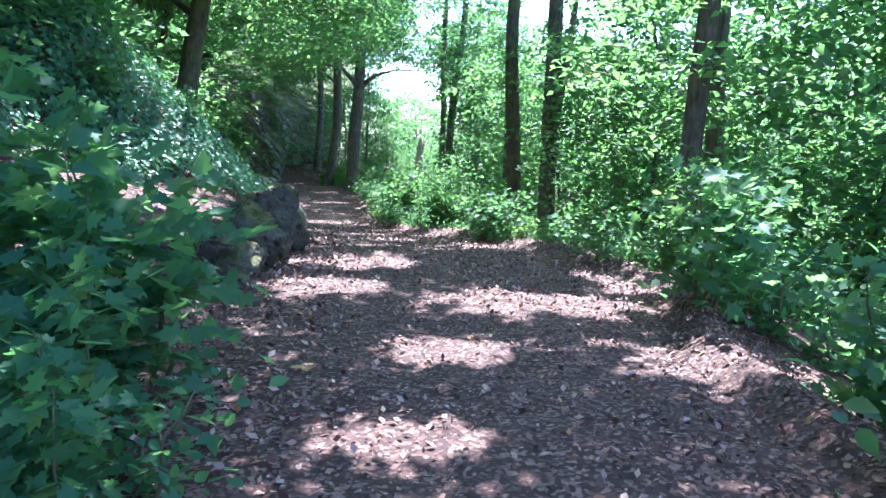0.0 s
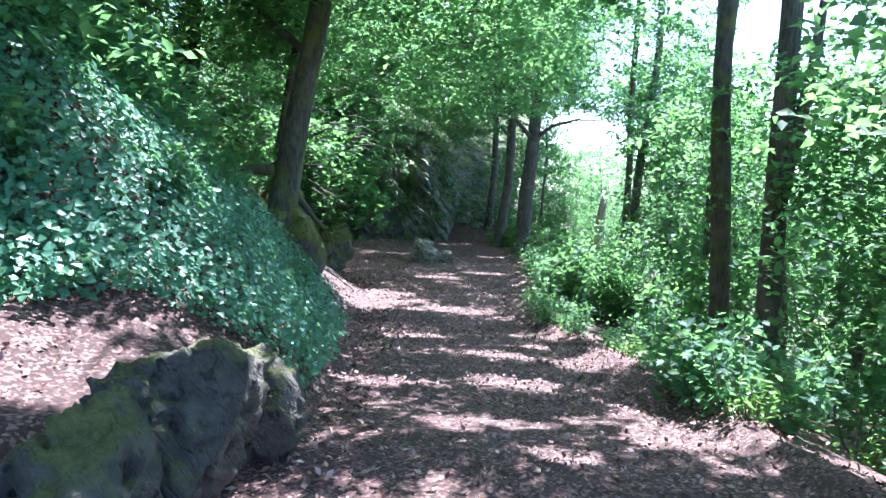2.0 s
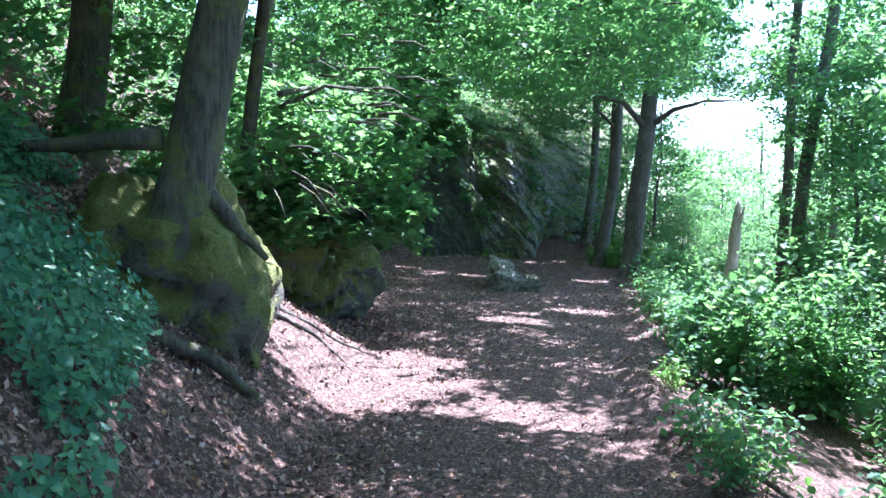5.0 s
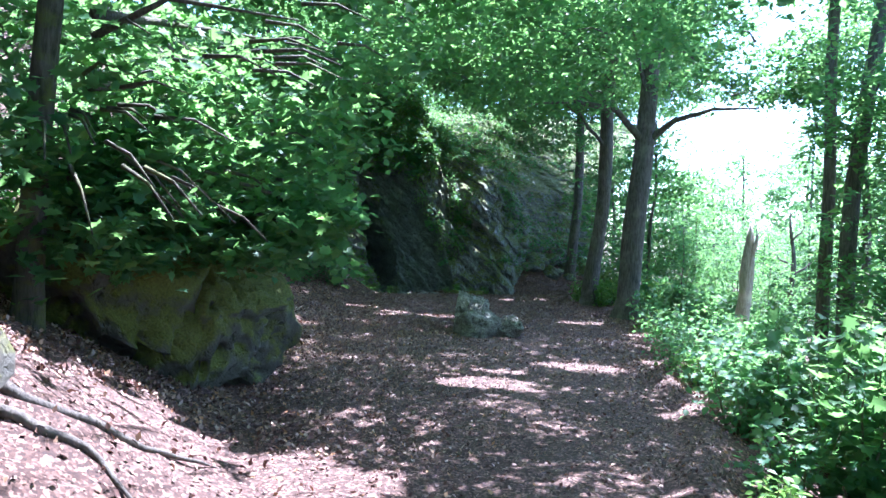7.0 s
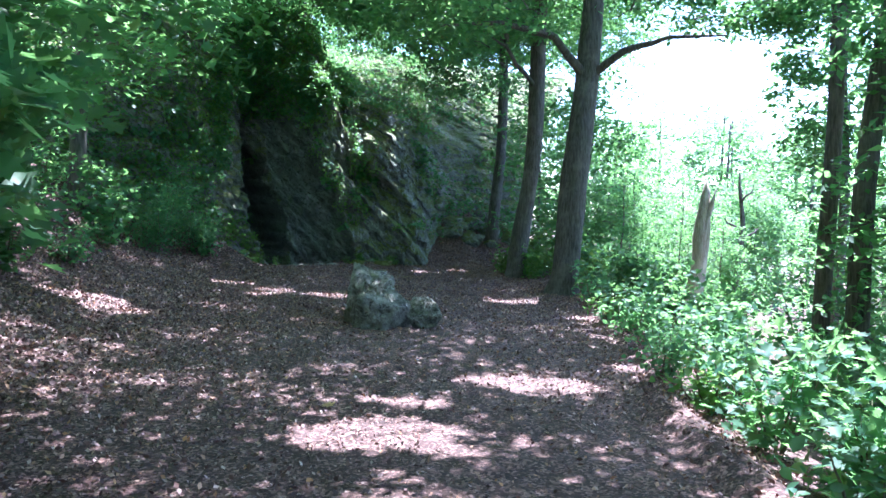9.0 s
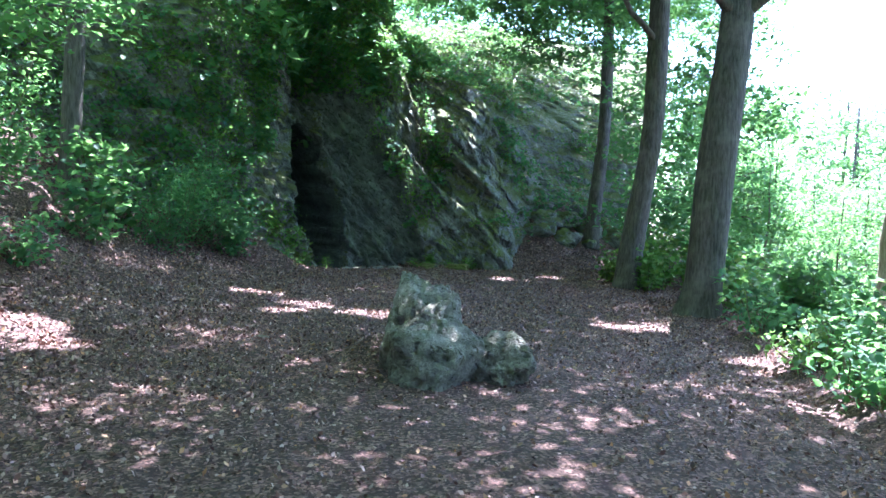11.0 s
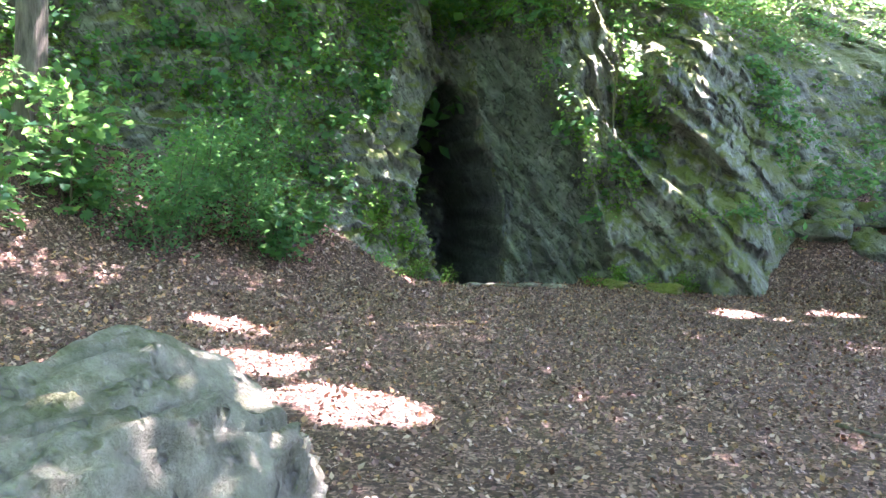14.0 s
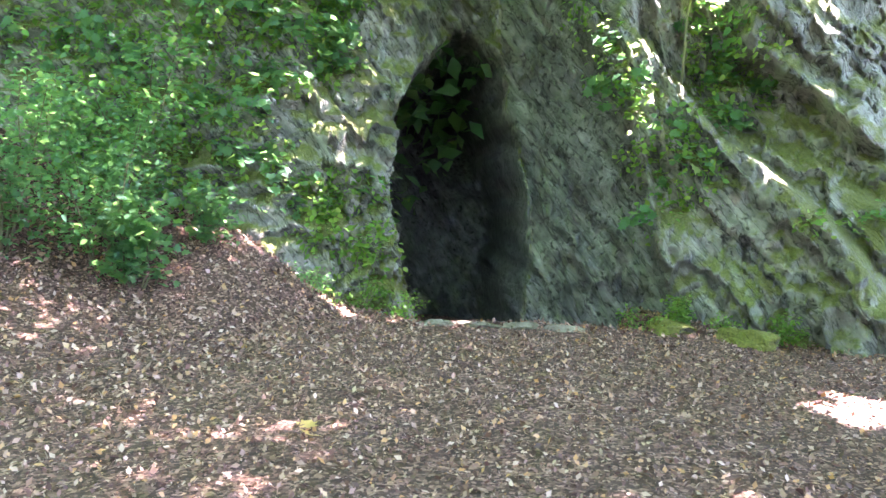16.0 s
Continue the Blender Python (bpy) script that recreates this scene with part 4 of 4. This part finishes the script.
PATCH = "leafy green maple sapling bush on the slope by the path"
kinds = [shrub(101, .9, .55, 420, .11, MAPLE, LEAF_SHRUB, PATCH, (2.6, 2.3, H(2.6, 2.3))),
         shrub(102, .6, .5, 340, .09, OVAL, LEAF_SHRUB, "low leafy green bush on the slope by the path", (2.5, 9.5, H(2.5, 9.5))),
         shrub(103, 1.5, .7, 620, .12, MAPLE, LEAF_MAPLE, PATCH, (3.6, 6.4, H(3.6, 6.4))),
         shrub(104, .45, .4, 260, .08, OVAL, LEAF_YOUNG, "low pale green bush on the slope by the path", (1.6, 17.0, H(1.6, 17.0))),
         shrub(105, 1.1, .6, 480, .13, MAPLE, LEAF_YOUNG, "bright sunlit maple sapling", (1.0, 41.8, H(1.0, 41.8))),
         shrub(106, 2.3, .9, 900, .12, OVAL, LEAF_MAPLE, "tall leafy bush on the slope below the path", (4.4, 11.5, H(4.4, 11.5)))]
kinds.append(shrub(107, 1.15, .5, 520, .125, BROAD, LEAF_SHRUB, "broad-leaved maple sapling beside the start of the path", (-1.25, 2.35, H(-1.25, 2.35))))
kinds.append(shrub(108, 1.35, .8, 2000, .07, OVAL, LEAF_SHRUB, "fine-leaved grey-green bush at the foot of the cliff", (-8.75, 38.75, H(-8.75, 38.75))))
verge = np.random.default_rng(5)
for k in range(190):
    y = verge.uniform(-2, 47)
    e = verge.random() ** 1.5 * 5.5
    x = float(np.interp(y, EDGE_Y, EDGE_X)) + .25 + e
    if abs(x - 5) < .5 and abs(y - 39.6) < 1:
        continue
    i = int(verge.choice([1, 3, 0, 1] if e < .9 else [0, 1, 1, 3] if e < 2.6 and 3 < y < 17 else [0, 1, 2, 5, 2] if y < 34 else [0, 1, 2, 2]))
    m = pose(x, y, H(x, y) - .03, 0, 0, verge.uniform(0, 360))
    copy_thing(kinds[i], m @ Matrix.Scale(verge.uniform(.75, 1.25), 4))
for x, y, i, s in [(-1.6, 3.0, 6, 1.05), (-1.3, 1.75, 6, .75), (-1.05, 1.4, 1, .7), (-1.9, 2.2, 6, 1.1), (-1.15, 1.0, 6, .6), (-2.6, 1.2, 2, 1.1), (-2.9, 3.4, 0, 1.1), (-3.4, 4.6, 2, .9), (-1.5, -.6, 2, .8),
                   (-9.2, 38.0, 7, 1.1), (-8.3, 38.9, 6, .8), (-9.6, 39.4, 7, 1.2), (-8.5, 39.8, 6, .6), (-8.9, 37.3, 7, 1.0), (-7.9, 40.7, 1, .5), (-7.3, 41.6, 1, .4), (-2.2, 9.5, 0, .55), (-2.6, 11.0, 6, .5), (-3.0, 12.5, 0, .6), (-1.9, 12.2, 6, .4), (-3.4, 14, 6, .6), (-1.6, 10.4, 1, .5), (-2.9, 8.4, 6, .6), (-9.6, 36.6, 2, 1.2), (-9.0, 35.0, 0, 1.3), (-10, 34, 5, .9),
                   (-8.6, 33, 1, 1.2), (-9.4, 32, 2, 1.1), (.7, 41.0, 4, .8), (1.2, 42.6, 4, 1.1), (1.9, 39.6, 4, 1.0), (2.2, 38.6, 4, .9), (-.1, 42.3, 4, .7),
                   (-7.2, 26.5, 1, 1.2), (-7.6, 28.5, 2, 1.0), (-5.7, 25.6, 1, 1.0), (-8.2, 30.4, 2, 1.0)]:
    copy_thing(kinds[i], pose(x, y, H(x, y) - .03, 0, 0, x * 97 + y * 31) @ Matrix.Scale(s, 4))

# ---- plants on the cliff ----
w = fbm(cliff_p, .7, 3, 61) + .35 * fbm(cliff_p, 2.5, 3, 63)
leftish = (cliff_t < -13.5) & (cliff_z > -.6) & (w > np.interp(cliff_z, [-.6, 1.5, 4], [-.02, -.02, -.12]))
band = (np.abs(cliff_t - cliff_ridge - 1.2) < 1.3) & (cliff_z > .2) & (w > -.12)
rightish = (cliff_t > 14) & (cliff_z > .3) & (w > .06)
top = (cliff_z > 4.6) & (cliff_t > -14)
weight = (leftish * 2.2 + band * .9 + rightish * 1.2 + top * 1.2 + ((cliff_z > 3.9) & (cliff_t > -8) & (cliff_t < 9)) * 2.0) * (cliff_in < .1)
pick = rng.choice(len(cliff_p), 9000, p=weight / weight.sum())
c = cliff_p[pick] + cliff_n[pick] * rng.uniform(-.02, .16, len(pick))[:, None]
p = sprays(c, .2, 9, .9)
nn = np.repeat(cliff_n[pick], 9, 0) * .6 + np.array((0, 0, .6))
tagged(new("cliff_plants", leaves("cliff_plants", p, rng.uniform(.045, .11, len(p)), OVAL, LEAF_YOUNG, nn, .45, gaps=False)),
       "small ferns and creepers growing over the rock face", "creeper", kind="stuff")
pick = rng.choice(len(cliff_p), 1100, p=weight * (cliff_z > .4) / (weight * (cliff_z > .4)).sum())
c = cliff_p[pick] + cliff_n[pick] * rng.uniform(.02, .25, len(pick))[:, None]
p = sprays(c, .28, 24, .6)
tagged(new("cliff_bushes", leaves("cliff_bushes", p, rng.uniform(.07, .15, len(p)), MAPLE, LEAF_SHRUB, np.repeat(cliff_n[pick], 24, 0) * .5 + np.array((0, 0, .8)), .45, gaps=False)),
       "leafy bushes rooted in the ledges of the cliff", "bush", kind="stuff")

# ---- litter ----
FLAKE = folded([(0, 0), (.32, .4), (0, 1)], .35, -.25)
x, y = scatter(760000, -12, 3, 0, 50)
d, s = hill(x, y)
e = x - np.interp(y, EDGE_Y, EDGE_X)
centre = np.abs(x - np.interp(y, [0, 12, 24, 36, 44], [.3, .2, -.4, -1.8, -3]))
keep = ~((s > 12.85) & (s < 14.0) & (d > -.6)) & (d < np.where((s > 14.5) | ((s > 5.6) & (s < 8)), 6, 3.2)) & (e < 1.2) & (rng.random(len(x)) < np.clip(.24 + .55 * smooth((y - 31) / 5) + .22 * centre + .7 * fbm(np.stack([x, y, 0 * x], 1), .8, 3, 71), .12, 1))
keep &= ~((x > -3.8) & (x < -1.7) & (y > 17.4) & (y < 20.6) & (rng.random(len(x)) < .72))
keep &= ~((d > .2) & (y > 4) & (y < 8.6) & (rng.random(len(x)) < .85))
x, y = x[keep], y[keep]
n, z = ground_normal(x, y)
p = np.stack([x, y, z + rng.uniform(.002, .02, len(x))], 1)
tagged(new("leaf_litter", leaves("leaf_litter", p, (.013 + .046 * rng.random(len(p)) ** 2.0) * np.where(hill(x, y)[0] > -.9, 1.25, .95), FLAKE, LITTER, n, .55, gaps=False)),
       "dry brown fallen leaves scattered over the ground", "leaf litter", kind="stuff")

# a bare sapling on the ledge above the cave, and young plants in the sun at the cliff's foot
sapling = new("sapling")
sapling.location = (-5.35, 44.2, 2.0)
tagged(sapling, "thin bare sapling stem on the ledge above the cave", "sapling")
v, f = tube(bent((-5.35, 44.2, 1.7), (-5.25, 44.3, 4.6), 8, .12, 17), [.022, .021, .02, .018, .017, .015, .012, .009, .005], 6, .1, 2)
part("stem", mesh_of("stem", v, f, STEM), sapling)
for x, y, i, scale in [(-5.0, 42.75, 3, .55), (-4.75, 43.15, 4, .3), (-4.2, 43.1, 3, .5), (-3.75, 43.35, 4, .28), (-7.0, 41.2, 3, .6), (-7.5, 41.0, 3, .7)]:
    copy_thing(kinds[i], pose(x, y, H(x, y) - .02, 0, 0, 57 * x) @ Matrix.Scale(scale, 4))

# a few yellowed leaves lying by themselves
for x, y, a in [(-4.9, 38.3, 20), (-4.75, 38.2, 140), (-1.9, 25.6, 60), (.95, 16.6, 10), (-.6, 37.9, 80), (-.5, 3.0, 30)]:
    leaf = new("fallen_leaf", leaves("fallen_leaf", np.array([(0, 0, .015)]), .115, BROAD, YELLOW, None, .15, gaps=False))
    leaf.matrix_world = pose(x, y, H(x, y), 0, 0, a)
    tagged(leaf, "single yellow-brown fallen maple leaf on the litter", "leaf", "single fallen leaves")

# fallen sticks
for k, (a, b, r) in enumerate([((-3.9, 15.6), (-2.5, 16.4), .035), ((.6, 36.4), (1.0, 36.2), .02), ((-1.2, 36.8), (-.6, 36.6), .018), ((-7.0, 33.5), (-6.5, 33.1), .012), ((-2.6, 37.2), (-2.2, 37.5), .012), ((1.2, 17.4), (2.2, 16.6), .03)]):
    stick = new("stick")
    stick.location = (*a, H(*a))
    tagged(stick, "thin fallen branch lying on the ground", "stick", "fallen sticks")
    v, f = tube(bent((*a, H(*a) + r * .7), (*b, H(*b) + r * .7), 6, .12, 60 + k), [r, r, r * .9, r * .85, r * .75, r * .6, r * .4], 7, .15, k)
    part("wood", mesh_of("wood", v, f, BARK), stick)

# rocks breaking through the slope beyond the cave
crag = np.random.default_rng(21)
for k in range(16):
    x = crag.uniform(-3.6, .2)
    y = 44.6 + (x + 3.4) * .75 + crag.uniform(.3, 3.6)
    r = crag.uniform(.3, .75)
    rock("outcrop", (x, y, H(x, y) + r * .1), (r, r * crag.uniform(.6, 1), r * crag.uniform(.5, .9)), CLIFF_ROCK, "mossy rock outcrop on the slope beyond the cave", 200 + k, crag.uniform(0, 360), .5, .45, 3,
         group="outcrops of the slope")

# ---- the wood beyond ----
far_kinds = []
SPOTS = [(30, 18), (39, 28), (48, 38), (57, 48)]
for k, (x, y) in enumerate(SPOTS):
    far_kinds.append(tree((x, y, H(x, y)), (x + .5, y, H(x, y) + 13 + k), .2, .09, seed=70 + k, sunk=.3,
                          label="leafy woodland tree in the sunlit valley", leaf_size=.42, leaf=LEAF_FAR, spray=1.1, per=20, gaps=False, reach=0, group="trees of the valley",
                          crown=[((x, y, H(x, y) + 7 + k), (3.8, 3.8, 6.5), 190)]))
low_kinds = []
for k, (x, y) in enumerate([(20, 5), (24, 9), (22, 14)]):
    low_kinds.append(tree((x, y, H(x, y)), (x + .4, y, H(x, y) + 7), .08, .03, seed=90 + k, sunk=.3, label="bushy understorey tree on the sunlit slope below the path",
                          leaf_size=.2, leaf=LEAF_MAPLE, spray=.8, per=44, gaps=False, reach=0, group="understorey trees",
                          crown=[((x, y, H(x, y) + 3.6), (2.0, 2.0, 3.4), 110)]))
wood = np.random.default_rng(9)
placed = 0
while placed < 66:
    x, y = wood.uniform(13, 80), wood.uniform(-15, 130)
    az = math.degrees(math.atan2(x + .5, y - 15))
    if 8 < az < 21 and y > 36 and y < 90:
        continue
    copy_thing(far_kinds[int(wood.integers(4))], pose(x, y, H(x, y) - .3, 0, 0, wood.uniform(0, 360)) @ Matrix.Scale(wood.uniform(.8, 1.3), 4))
    placed += 1
placed = 0
while placed < 26:
    x, y = wood.uniform(6.5, 15), wood.uniform(-4, 60)
    az = math.degrees(math.atan2(x + .5, y - 15))
    if 8 < az < 21 and y > 33:
        continue
    copy_thing(low_kinds[int(wood.integers(3))], pose(x, y, H(x, y) - .2, 0, 0, wood.uniform(0, 360)) @ Matrix.Scale(wood.uniform(.7, 1.15), 4))
    placed += 1
for k in range(20):
    az, far = math.radians(wood.uniform(6.5, 22)), wood.uniform(38, 85)
    x, y = -.5 + far * math.sin(az), 18 + far * math.cos(az)
    copy_thing(far_kinds[k % 4], pose(x, y, H(x, y) - .3, 0, 0, wood.uniform(0, 360)) @ Matrix.Scale(max(.25, (1.2 + .035 * far - H(x, y)) / 15), 4))
for x, y, k, scale in [(2.4, 43.8, 0, 1.0), (3.6, 43.2, 0, .5), (4.4, 46, 1, .6), (6.0, 45.5, 2, .5), (2.6, 46.5, 2, .7), (6.4, 41.5, 1, .45), (7.6, 47.5, 0, .6)]:
    copy_thing(low_kinds[k], pose(x, y, H(x, y) - .2, 0, 0, 40 * y) @ Matrix.Scale(scale, 4))
for x, y, k in [(1.6, 50.5, 0), (3.4, 53.5, 1), (5.4, 57, 0), (8, 61, 2), (2.6, 62, 2)]:
    copy_thing(low_kinds[k], pose(x, y, H(x, y) - .2, 0, 0, 70 * x) @ Matrix.Scale(1.05, 4))
# added on the left hillside to keep the sun off it
for x, y, k in [(-10, 17, 0), (-11.5, 21, 1), (-9.6, 23.5, 2), (-12, 15, 1), (-9.5, 13, 0)]:
    copy_thing(low_kinds[k], pose(x, y, H(x, y) - .2, 0, 0, 50 * y) @ Matrix.Scale(1.1, 4))
hillside = np.random.default_rng(10)
for k in range(40):
    y = hillside.uniform(-10, 75)
    x = float(np.interp(y, FOOT[:, 1], FOOT[:, 0])) - hillside.uniform(7, 20)
    if y > 42 and x > -9:
        continue
    copy_thing((low_kinds + far_kinds)[k % 7], pose(x, y, H(x, y) - .3, 0, 0, hillside.uniform(0, 360)) @ Matrix.Scale(hillside.uniform(.7, 1.0), 4))

# low green cover of the valley and the far slopes
x, y = scatter(5200, -30, 70, -20, 120)
d, s = hill(x, y)
e = x - np.interp(y, EDGE_Y, EDGE_X)
keep = (e > 2.5) | ((d > 1) & (y > 50) & (x > -1))
x, y = x[keep], y[keep]
p = sprays(np.stack([x, y, ground_z(x, y) + .3], 1), 1.3, 16, .3)
tagged(new("valley_undergrowth", leaves("valley_undergrowth", p, rng.uniform(.25, .5, len(p)), LEAFLET, LEAF_FAR, None, .5, gaps=False)),
       "sunlit green undergrowth of the valley", "undergrowth", kind="stuff")
